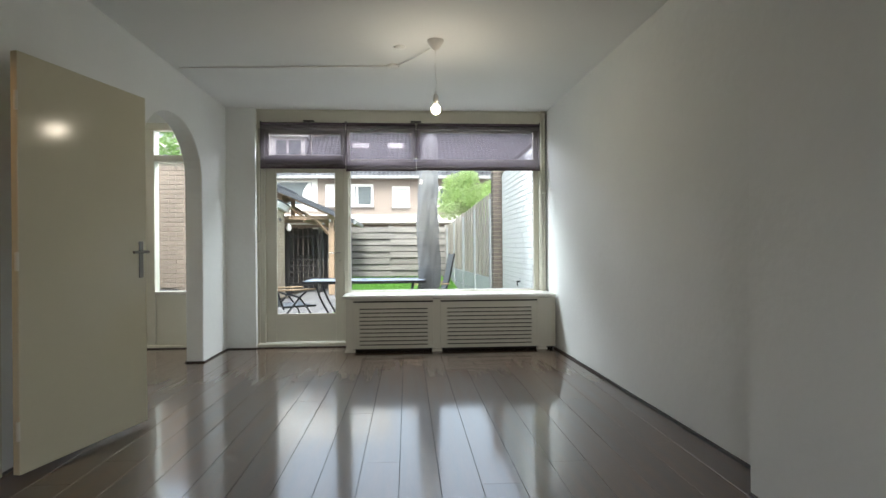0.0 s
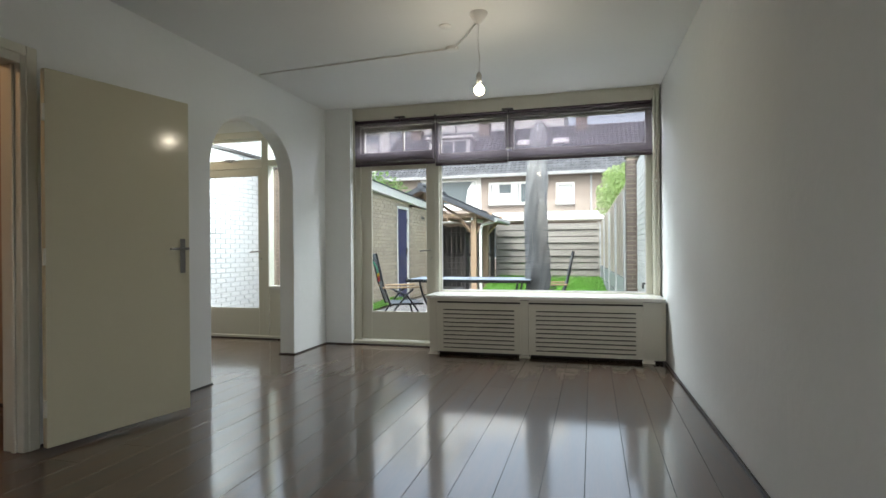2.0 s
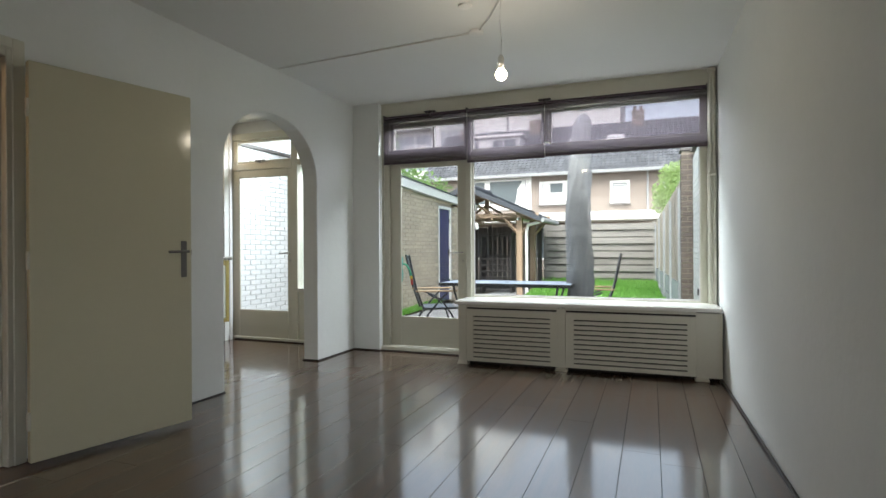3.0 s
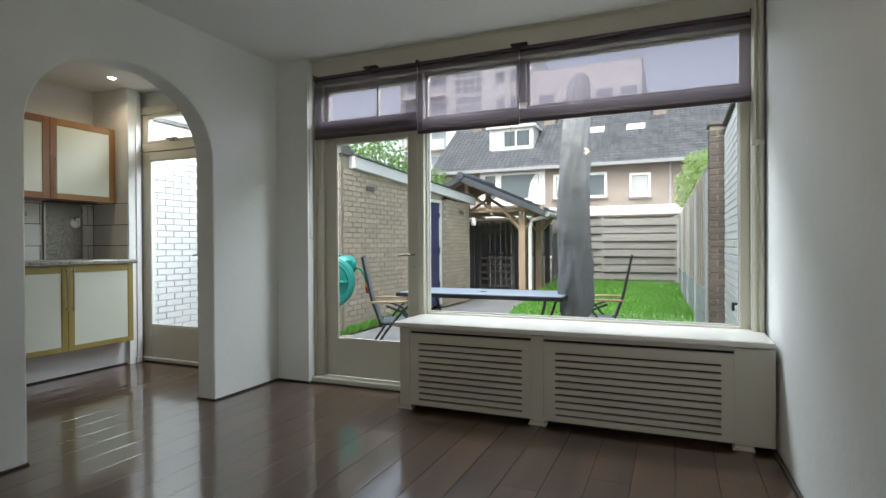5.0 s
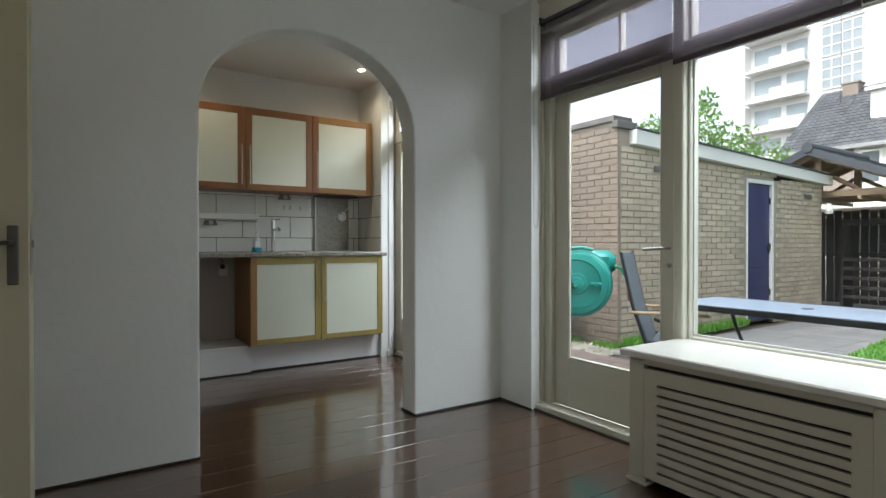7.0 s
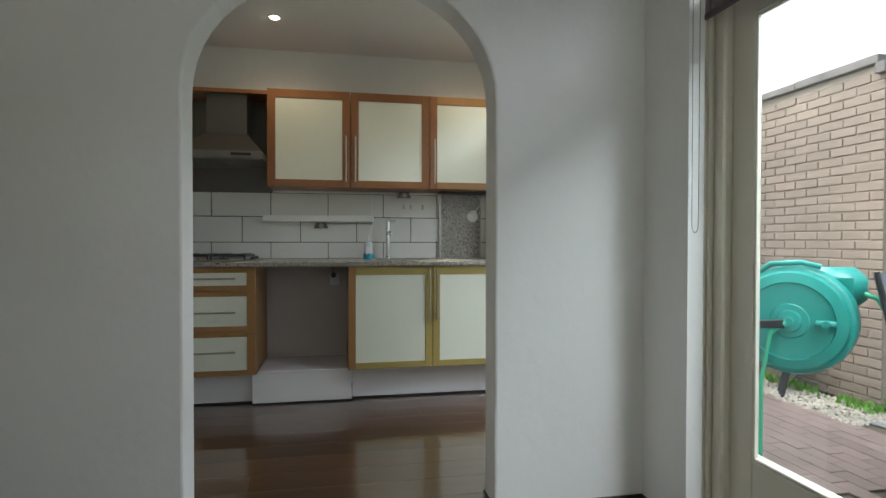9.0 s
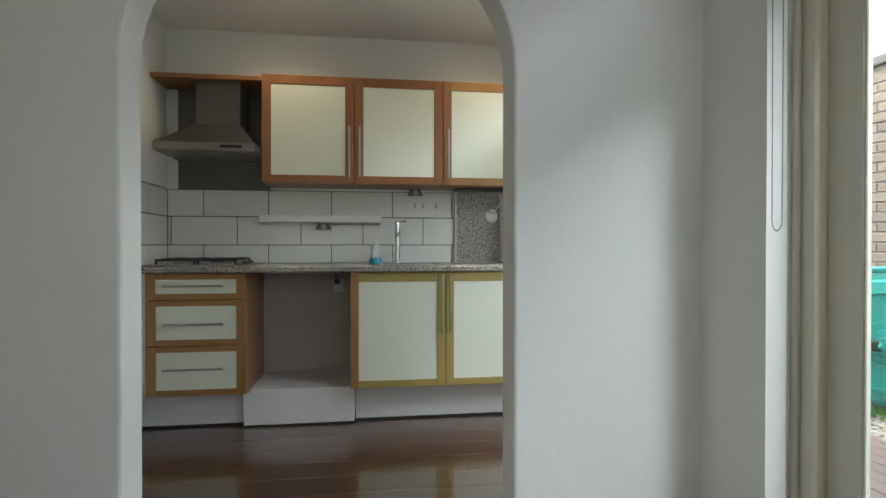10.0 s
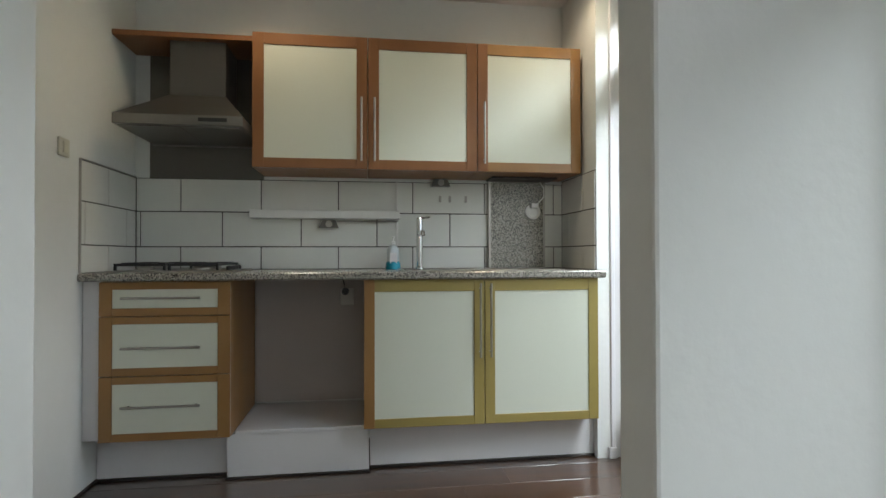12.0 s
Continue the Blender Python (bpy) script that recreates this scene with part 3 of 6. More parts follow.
def grille(x0, x1, s0, s1, n, name):
    """A front board with n slots between x s0 and s1."""
    lo, hi, gap = 0.076, 0.457, 0.012
    pitch = (hi - lo) / (n - 1)
    zs = [0.035] + [v for k in range(n) for v in (lo + k * pitch - gap / 2, lo + k * pitch + gap / 2)] + [0.525]
    xs = [x0, s0, s1, x1]
    bm = bmesh.new()
    grid = {(i, j, y): bm.verts.new((xs[i], y, zs[j])) for i in range(4) for j in range(len(zs)) for y in (F0, F1)}
    solid = {(i, j) for i in range(3) for j in range(len(zs) - 1) if not (i == 1 and j % 2 == 1)}
    for i, j in solid:
        for y in (F0, F1):
            bm.faces.new((grid[i, j, y], grid[i + 1, j, y], grid[i + 1, j + 1, y], grid[i, j + 1, y]))
        for (di, dj), (a, b) in (((-1, 0), ((0, 0), (0, 1))), ((1, 0), ((1, 0), (1, 1))), ((0, -1), ((0, 0), (1, 0))), ((0, 1), ((0, 1), (1, 1)))):
            if (i + di, j + dj) not in solid:
                p, q = (i + a[0], j + a[1]), (i + b[0], j + b[1])
                bm.faces.new((grid[(*p, F0)], grid[(*q, F0)], grid[(*q, F1)], grid[(*p, F1)]))
    return part(name, bm, M["cover_shaded_paint"], cover)


grille(-0.185, 0.665, -0.119, 0.606, 10, "front_panel")
grille(0.745, 1.80, 0.816, 1.735, 10, "front_panel")
# black sheet added behind the slots; its colour stands in for the shade inside
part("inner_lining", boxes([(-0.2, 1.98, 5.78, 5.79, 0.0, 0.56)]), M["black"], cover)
for x0, x1 in ((-0.262, -0.185), (0.665, 0.745), (1.80, 2.0)):
    part("stile", boxes([(x0, x1 - (0.004 if x1 > 1.9 else 0), F0 - 0.002, F1 + 0.01, 0.03, 0.56)], 0.002), M["cover_shaded_paint"], cover)
for x0, x1 in ((-0.275, -0.165), (0.65, 0.76), (1.79, 1.90)):
    part("foot", boxes([(x0 + 0.008, x1 - 0.008, F0 - 0.008, F1 + 0.03, 0.0, 0.03), (x0, x1, F0 - 0.014, F1 + 0.03, 0.0, 0.014)], 0.003), M["cover_shaded_paint"], cover)
# black strip painted in as the shade of the gap below the top rail
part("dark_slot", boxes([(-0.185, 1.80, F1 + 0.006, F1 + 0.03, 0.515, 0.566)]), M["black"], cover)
for x0, x1 in ((-0.185, 0.665), (0.745, 1.80)):
    part("top_rail", boxes([(x0, x1, F0 + 0.002, F1, 0.542, 0.566)], 0.001), M["cover_shaded_paint"], cover)
part("side_panel", boxes([(-0.262, -0.242, F1 + 0.01, 6.10, 0.0, 0.566)], 0.002), M["cover_shaded_paint"], cover)
solo("window_board", boxes([(-0.30, 1.992, 5.675, 6.155, 0.568, 0.602)], 0.006), M["sill"], "glossy cream window board lying on the radiator cover", "window sill")
rad = thing("radiator", "dark panel radiator hidden behind the black shade sheet of its cover", "radiator", (0.87, 5.95, 0))
part("body", boxes([(-0.1, 1.8, 5.9, 5.98, 0.12, 0.5)], 0.01), M["rubber"], rad)
for x in (0.2, 1.4):
    part("bracket", boxes([(x, x + 0.04, 5.92, 5.96, 0.0, 0.12)]), M["rubber"], rad)

# ---- blinds ----
def blind(x0, x1, z0, label):
    b = thing("roller_blind", label, "roller blind", ((x0 + x1) / 2, 6.07, 2.52), "roller blinds at the window")
    part("cloth", boxes([(x0 + 0.0003, x1 - 0.0003, 6.064, 6.0655, z0 + 0.02, 2.50)]), M["blind"], b)
    part("bottom_bar", boxes([(x0 + 0.0005, x1 - 0.0005, 6.058, 6.072, z0, z0 + 0.024)], 0.003), M["purple"], b)
    part("roller", rod(bmesh.new(), (x0 + 0.01, 6.078, 2.508), (x1 - 0.01, 6.078, 2.508), 0.017, 14), M["purple"], b)
    for x in (x0 + 0.004, x1 - 0.004):
        part("bracket", boxes([(x - 0.003, x + 0.003, 6.05, 6.1, 2.485, 2.535)]), M["dark"], b)
    return b


M["purple"] = material("dark_purple_cloth", (0.07, 0.048, 0.06), 0.7, bump=0)
blind(-1.235, -0.70, 2.005, "dark purple translucent roller blind pulled half down over the door light")
blind(-0.70, -0.292, 2.005, "narrow dark purple translucent roller blind pulled half down")
blind(-0.288, 0.50, 1.975, "dark purple translucent roller blind pulled a third down")
blind(0.504, 1.925, 1.985, "wide dark purple translucent roller blind pulled a third down")
for x in (-0.70, 0.50):
    solo("blind_clip", boxes([(x - 0.06, x + 0.06, 6.05, 6.095, 2.531, 2.545)], 0.003), M["dark"], "dark metal clip over the roller blinds", "bracket")


def chain_loop(x, y, z0, z1, w, label):
    """A hanging loop of beads."""
    c = thing("pull_chain", label, "pull chain", (x, y, z1))
    pts = [(x - w, y, z1)] + [(x - w * (1 - 0.1 * k / 10), y, z1 + (z0 + 0.03 - z1) * k / 10) for k in range(1, 11)]
    pts += [(x - w * 0.9 * math.cos(a), y, z0 + 0.03 - 0.03 * math.sin(a)) for a in (0.5, 1.1, 1.57, 2.1, 2.7)]
    pts += [(x + w * (1 - 0.1 * k / 10), y, z1 + (z0 + 0.03 - z1) * k / 10) for k in range(10, 0, -1)] + [(x + w, y, z1)]
    part("cord", tube(bmesh.new(), pts, 0.0009, 5), M["rope"], c)
    bm = bmesh.new()
    for a, b in zip(pts, pts[1:]):
        a, b = Vector(a), Vector(b)
        n = max(1, int((b - a).length / 0.0085))
        for k in range(n):
            bmesh.ops.create_icosphere(bm, subdivisions=1, radius=0.0024, matrix=Matrix.Translation(a.lerp(b, k / n)))
    part("bead_string", bm, M["rope"], c, kind="stuff")


chain_loop(-1.246, 6.035, 1.19, 2.49, 0.022, "grey beaded pull chain hanging beside the blind")
solo("cord", tube(bmesh.new(), [(0.44, 6.05, 2.5), (0.441, 6.05, 2.0), (0.44, 6.05, 1.62)], 0.0012, 6), M["rope"], "thin grey blind cord hanging before the glass", "cord")

# ---- heating pipes at the corner ----
for x, r in ((1.945, 0.011), (1.975, 0.013)):
    solo("heating_pipe", rod(bmesh.new(), (x, 6.07, 0.60), (x, 6.07, CEIL), r, 14), M["cream"], "cream painted heating pipe running up the corner", "pipe", smooth=True)
for z in (1.72, 2.63):
    solo("pipe_collar", boxes([(1.925, 1.994, 6.045, 6.1, z, z + 0.03)], 0.004), M["cream"], "cream painted pipe collar in the corner", "pipe clip")

# ---- ceiling lamp, conduit and caps ----
lampy = thing("pendant_lamp", "bare lit bulb on white cord under a white ceiling rose", "pendant lamp", (BULB.x, BULB.y, CEIL))
part("ceiling_rose", lathe(bmesh.new(), [(0.012, -0.075), (0.02, -0.07), (0.05, -0.03), (0.06, -0.012), (0.062, 0.0)], (BULB.x, BULB.y, CEIL), 28), M["plastic"], lampy, smooth=True)
part("cord", tube(bmesh.new(), [(BULB.x, BULB.y, CEIL - 0.07), (BULB.x - 0.006, BULB.y, 2.48), (BULB.x + 0.004, BULB.y, 2.36), (BULB.x, BULB.y, 2.26)], 0.003, 8), M["plastic"], lampy, smooth=True)
part("socket", lathe(bmesh.new(), [(0.018, 0), (0.019, 0.01), (0.019, 0.062), (0.014, 0.075), (0.006, 0.085)], (BULB.x, BULB.y, BULB.z + 0.035), 20), M["plastic"], lampy, smooth=True)
glass_bulb = part("bulb", lathe(bmesh.new(), [(0.004, -0.036), (0.014, -0.033), (0.025, -0.026), (0.033, -0.014), (0.036, 0.0), (0.033, 0.014), (0.026, 0.025), (0.018, 0.033), (0.016, 0.038)], BULB, 20), M["bulb"], lampy, smooth=True)
glass_bulb.visible_shadow = False
solo("junction_box", lathe(bmesh.new(), [(0.044, -0.022), (0.05, -0.018), (0.052, 0)], (0.285, 4.56, CEIL), 28), M["plastic"], "round white junction box on the ceiling", "junction box", smooth=True)
solo("blanking_plate", lathe(bmesh.new(), [(0.04, -0.012), (0.044, -0.009), (0.045, 0)], (0.345, 4.13, CEIL), 28), M["plastic"], "flat round white blanking cap on the ceiling", "cap", smooth=True)
solo("cable_conduit", rod(bmesh.new(), (0.24, 4.565, CEIL - 0.007), (-1.55, 4.69, CEIL - 0.007), 0.007, 10), M["plastic"], "thin white cable conduit clipped along the ceiling", "cable")
solo("cable", tube(bmesh.new(), [(0.32, 4.52, CEIL - 0.012), (0.45, 4.33, CEIL - 0.02), (0.58, 4.10, CEIL - 0.02)], 0.006, 8), M["plastic"], "white lamp cable slung from the junction box", "cable")
solo("ceiling_trim", boxes([(LEFT, 1.99, 6.085, 6.10, 2.652, CEIL)], 0.003), M["cream"], kind="structure")


# ---- kitchen ----
KF, UF = -3.25, -3.505
KX = -3.86


def front(name, y0, y1, z0, z1, x, frame_mats, width, cab, handle=None, bars=(0.05, 0.05)):
    """A framed front that faces +x: a frame of four bars round a pale panel."""
    f = part(name, boxes([(x - 0.018, x - 0.015, y0, y1, z0, z1)]), M["white"], cab)
    for a, m_ in ((y0, frame_mats[0]), (y1 - width, frame_mats[1])):
        part("stile", boxes([(x - 0.015, x, a, a + width, z0, z1)], 0.0015), M[m_], f)
    for a, b in ((z0, z0 + bars[0]), (z1 - bars[1], z1)):
        part("rail", boxes([(x - 0.015, x - 0.001, y0 + width, y1 - width, a, b)], 0.0015), M[frame_mats[1]], f)
    part("panel", boxes([(x - 0.0145, x - 0.006, y0 + width - 0.004, y1 - width + 0.004, z0 + bars[0] - 0.004, z1 - bars[1] + 0.004)]), M["panel"], f)
    if handle:
        (a, b) = handle
        a, b = Vector(a), Vector(b)
        bm = rod(bmesh.new(), a, b, 0.006, 12)
        for q in (0.07, 0.93):
            p = a.lerp(b, q)
            rod(bm, p, (x - 0.003, p.y, p.z), 0.004, 8)
        part("handle", bm, M["steel"], f, "brushed steel bar handle", smooth=True)
    return f


dc = thing("drawer_cabinet", "tan-framed base cabinet with three pale drawers and steel bar handles", "kitchen cabinet", (-3.55, 3.82, 0))
part("body", boxes([(KX + 0.02, KF - 0.02, 3.535, 3.553, 0.235, 0.975), (KX + 0.02, KF - 0.02, 4.094, 4.112, 0.235, 0.975), (KX + 0.02, KF - 0.02, 3.553, 4.094, 0.235, 0.253), (KX + 0.02, KX + 0.03, 3.553, 4.094, 0.253, 0.975)], 0.001), M["tan_wood"], dc)
for z0, z1, hz in ((0.237, 0.535, 0.40), (0.539, 0.812, 0.67), (0.816, 0.973, 0.90)):
    front("drawer", 3.535, 4.112, z0, z1, KF, ("tan_wood", "tan_wood"), 0.056, dc, ((KF + 0.03, 3.64, hz), (KF + 0.03, 3.985, hz)), (0.036, 0.034))
solo("filler_panel", boxes([(-3.30, -3.282, 3.452, 3.534, 0.237, 0.976)], 0.002), M["white"], "white filler strip between the wall and the drawers", "panel")
bc = thing("sink_cabinet", "base cabinet with two olive-tan framed doors and long steel handles", "kitchen cabinet", (-3.55, 5.34, 0))
part("body", boxes([(KX + 0.02, KF - 0.02, 4.74, 4.758, 0.24, 0.975), (KX + 0.02, KF - 0.02, 5.93, 5.948, 0.24, 0.975), (KX + 0.02, KF - 0.02, 4.758, 5.93, 0.24, 0.258), (KX + 0.02, KX + 0.03, 4.758, 5.93, 0.258, 0.975)], 0.001), M["tan_wood"], bc)
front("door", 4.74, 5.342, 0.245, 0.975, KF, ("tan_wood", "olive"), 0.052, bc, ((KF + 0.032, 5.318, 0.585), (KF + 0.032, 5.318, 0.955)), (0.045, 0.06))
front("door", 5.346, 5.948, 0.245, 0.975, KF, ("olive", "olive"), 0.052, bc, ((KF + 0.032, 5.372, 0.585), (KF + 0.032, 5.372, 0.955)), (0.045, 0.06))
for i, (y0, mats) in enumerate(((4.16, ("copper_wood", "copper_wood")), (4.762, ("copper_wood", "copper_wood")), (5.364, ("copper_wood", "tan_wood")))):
    wc = thing("wall_cabinet", "reddish-brown framed wall cabinet with pale green panel and steel handle", "kitchen cabinet", (-3.68, y0 + 0.3, 1.56), "wall cabinets in a row")
    part("body", boxes([(KX, UF - 0.02, y0, y0 + 0.016, 1.56, 2.27), (KX, UF - 0.02, y0 + 0.582, y0 + 0.598, 1.56, 2.27), (KX, UF - 0.02, y0 + 0.016, y0 + 0.582, 1.56, 1.576), (KX, UF - 0.02, y0 + 0.016, y0 + 0.582, 2.254, 2.27)], 0.001), M["copper_wood"], wc)
    hy = y0 + 0.566 if i == 0 else y0 + 0.034
    front("door", y0, y0 + 0.598, 1.56, 2.272, UF, mats, 0.058, wc, ((UF + 0.03, hy, 1.60), (UF + 0.03, hy, 1.94)), (0.052, 0.062))
solo("cornice_board", boxes([(KX, UF - 0.05, 3.452, 4.158, 2.24, 2.268)], 0.002), M["copper_wood"], "reddish-brown board above the cooker hood, level with the cabinets", "board")
solo("cabinet_light_strip", boxes([(KX + 0.04, -3.66, 5.48, 5.88, 1.548, 1.558)], 0.002), M["dark"], "dark strip under the last wall cabinet", "light strip")

solo("worktop", boxes([(KX, -3.225, 3.452, 5.985, 0.978, 1.015)], 0.007), M["granite"], "grey-brown speckled laminate worktop on the base cabinets", "worktop")
pl = thing("plinth", "white kitchen plinth under the cabinets with a dark sealing strip", "plinth", (-3.33, 4.7, 0))
part("board", boxes([(-3.43, -3.415, 3.455, 4.07, 0.012, 0.236)], 0.001), M["white"], pl)
part("board", boxes([(-3.415, -3.40, 4.77, 5.985, 0.012, 0.241)], 0.001), M["white"], pl)
part("strip", boxes([(-3.415, -3.403, 3.465, 4.07, 0, 0.013), (-3.40, -3.388, 4.77, 5.99, 0, 0.013), (-3.352, -3.342, 4.07, 4.77, 0, 0.010)], 0.002), M["dark"], pl)
bp = thing("appliance_plinth", "raised white laminate box in the empty appliance gap", "plinth", (-3.5, 4.42, 0))
part("box", boxes([(-3.82, -3.353, 4.075, 4.765, 0.010, 0.218)], 0.001), M["white"], bp)
part("top", boxes([(-3.84, -3.345, 4.116, 4.738, 0.218, 0.236)], 0.002), M["white"], bp)
for z0, z1 in ((1.362, 1.54), (1.152, 1.310)):
    solo("tile_strip", boxes([(KX + 0.009, KX + 0.016, 4.930, 4.942, z0, z1)], 0.001), M["plastic"], "thin white upright edge strip on the kitchen tiles", "trim strip")
solo("recess_back", boxes([(KX, KX + 0.012, 4.114, 4.738, 0.243, 0.975)]), M["greyback"], "grey board at the back of the empty appliance gap", "panel")
sk = thing("wall_socket", "double wall socket with a black plug in the appliance gap", "socket", (KX, 4.64, 0.86))
part("plate", boxes([(KX + 0.012, KX + 0.035, 4.60, 4.68, 0.80, 0.90)], 0.006), M["plastic"], sk)
part("plug", rod(bmesh.new(), (KX + 0.03, 4.63, 0.885), (KX + 0.075, 4.63, 0.885), 0.021, 16), M["blackplastic"], sk, smooth=True)
part("cable", tube(bmesh.new(), [(KX + 0.07, 4.63, 0.885), (KX + 0.085, 4.625, 0.93), (KX + 0.05, 4.61, 0.975)], 0.004, 8), M["blackplastic"], sk)

# sink, tap, soap
sink = thing("sink", "inset stainless steel sink in the worktop", "sink", (-3.55, 5.35, 1.015))
part("rim", boxes([(-3.78, -3.34, 4.93, 4.95, 1.0152, 1.02), (-3.78, -3.34, 5.78, 5.80, 1.0152, 1.02), (-3.78, -3.76, 4.95, 5.78, 1.0152, 1.02), (-3.36, -3.34, 4.95, 5.78, 1.0152, 1.02)], 0.001), M["steel"], sink)
part("drainer", boxes([(-3.76, -3.36, 5.36, 5.78, 1.0152, 1.0172)]), M["steel"], sink)
part("bowl", boxes([(-3.74, -3.38, 4.98, 5.34, 1.0155, 1.0175)]), M["greysteel"], sink)
tap = thing("kitchen_tap", "tall straight chrome mixer tap with a short lever on top", "tap", (-3.72, 5.06, 1.015))
part("column", lathe(bmesh.new(), [(0.028, 0), (0.026, 0.012), (0.019, 0.016), (0.019, 0.29), (0.016, 0.3)], (-3.72, 5.06, 1.015), 20), M["chrome"], tap, smooth=True)
part("spout", tube(bmesh.new(), [(-3.71, 5.06, 1.215), (-3.64, 5.06, 1.225), (-3.56, 5.06, 1.228), (-3.535, 5.06, 1.222), (-3.53, 5.06, 1.205)], 0.012, 12), M["chrome"], tap, smooth=True)
part("lever", rod(bmesh.new(), (-3.72, 5.06, 1.31), (-3.705, 5.12, 1.318), 0.006, 10), M["chrome"], tap, smooth=True)
soap = thing("soap_bottle", "clear pump bottle of blue liquid soap standing on the worktop", "soap bottle", (-3.70, 4.905, 1.015))
M["clearsoap"] = material("clear_bottle", (0.62, 0.68, 0.70), 0.15, bump=0)
M["bluesoap"] = material("blue_soap", (0.03, 0.30, 0.42), 0.12, bump=0)
part("liquid", lathe(bmesh.new(), [(0.042, 0), (0.044, 0.006), (0.042, 0.03), (0.036, 0.045)], (-3.70, 4.905, 1.0152), 20), M["bluesoap"], soap, smooth=True)
part("bottle", lathe(bmesh.new(), [(0.034, 0.046), (0.034, 0.11), (0.026, 0.13), (0.012, 0.14)], (-3.70, 4.905, 1.015), 20), M["clearsoap"], soap, smooth=True)
part("label", boxes([(-3.666, -3.6645, 4.885, 4.925, 1.04, 1.11)]), M["white"], soap)
part("pump", boxes([(-3.712, -3.688, 4.893, 4.917, 1.155, 1.178), (-3.704, -3.696, 4.90, 4.91, 1.178, 1.20), (-3.70, -3.66, 4.90, 4.912, 1.196, 1.204)], 0.003), M["plastic"], soap)

# hob
hob = thing("gas_hob", "steel gas hob with black cast pan supports set on the worktop", "hob", (-3.55, 3.82, 1.015))
part("plate", boxes([(-3.80, -3.32, 3.53, 4.11, 1.0152, 1.024)], 0.003), M["steel"], hob)
for bx_, by_, r in ((-3.68, 3.66, 0.045), (-3.68, 3.93, 0.035), (-3.46, 3.66, 0.035), (-3.46, 3.93, 0.05)):
    b = part("burner", lathe(bmesh.new(), [(r, 0), (r, 0.012), (r * 0.8, 0.018)], (bx_, by_, 1.024), 18), M["steel"], hob, smooth=True)
    part("burner_cap", lathe(bmesh.new(), [(r * 0.75, 0), (r * 0.7, 0.006)], (bx_, by_, 1.043), 18), M["blackplastic"], b)
for y0, y1 in ((3.55, 3.785), (3.795, 4.03)):
    rows = [(-3.78, -3.36, y0, y0 + 0.012, 1.045, 1.058), (-3.78, -3.36, y1 - 0.012, y1, 1.045, 1.058)]
    for x in (-3.78, -3.58, -3.372):
        rows.append((x, x + 0.012, y0 + 0.012, y1 - 0.012, 1.045, 1.058))
    for x in (-3.72, -3.68, -3.64, -3.50, -3.46, -3.42):
        rows += [(x - 0.005, x + 0.005, y0 + 0.012, y0 + 0.08, 1.047, 1.062), (x - 0.005, x + 0.005, y1 - 0.08, y1 - 0.012, 1.047, 1.062)]
    for x in (-3.78, -3.372):
        rows += [(x, x + 0.012, y0, y0 + 0.012, 1.024, 1.045), (x, x + 0.012, y1 - 0.012, y1, 1.024, 1.045)]
    part("pan_support", boxes(rows, 0.001), M["blackplastic"], hob)
for k in range(4):
    part("knob", lathe(bmesh.new(), [(0.017, 0), (0.016, 0.018), (0.008, 0.022)], (-3.42 - 0.06 * k, 4.07, 1.024), 14), M["blackplastic"], hob, smooth=True)

# hood
hood = thing("cooker_hood", "dull steel chimney cooker hood hanging over the hob", "cooker hood", (-3.6, 3.82, 1.68))
part("backplate", boxes([(KX, KX + 0.006, 3.53, 4.158, 1.54, 2.24)]), M["greysteel"], hood)
part("chimney", boxes([(KX + 0.006, -3.60, 3.72, 4.005, 1.948, 2.24)], 0.002), M["greysteel"], hood)
bm = bmesh.new()
lo = [bm.verts.new(v) for v in ((KX + 0.008, 3.545, 1.787), (-3.36, 3.545, 1.787), (-3.36, 4.14, 1.787), (KX + 0.008, 4.14, 1.787))]
hi = [bm.verts.new(v) for v in ((KX + 0.008, 3.72, 1.948), (-3.60, 3.72, 1.948), (-3.60, 4.005, 1.948), (KX + 0.008, 4.005, 1.948))]
bm.faces.new(lo[::-1])
bm.faces.new(hi)
for k in range(4):
    bm.faces.new((lo[k], lo[(k + 1) % 4], hi[(k + 1) % 4], hi[k]))
part("canopy", bm, M["greysteel"], hood)
part("front_box", boxes([(KX + 0.008, -3.355, 3.54, 4.145, 1.735, 1.787)], 0.003), M["hood_steel"], hood)
part("filter", boxes([(-3.84, -3.375, 3.56, 3.84, 1.729, 1.735), (-3.84, -3.375, 3.845, 4.125, 1.729, 1.735)], 0.002), M["hood_steel"], hood)
part("rear_light_bar", boxes([(-3.852, -3.842, 3.55, 4.135, 1.722, 1.735)], 0.002), M["hood_steel"], hood)
part("control_panel", boxes([(-3.355, -3.351, 3.935, 4.07, 1.754, 1.773)], 0.001), M["blackplastic"], hood)

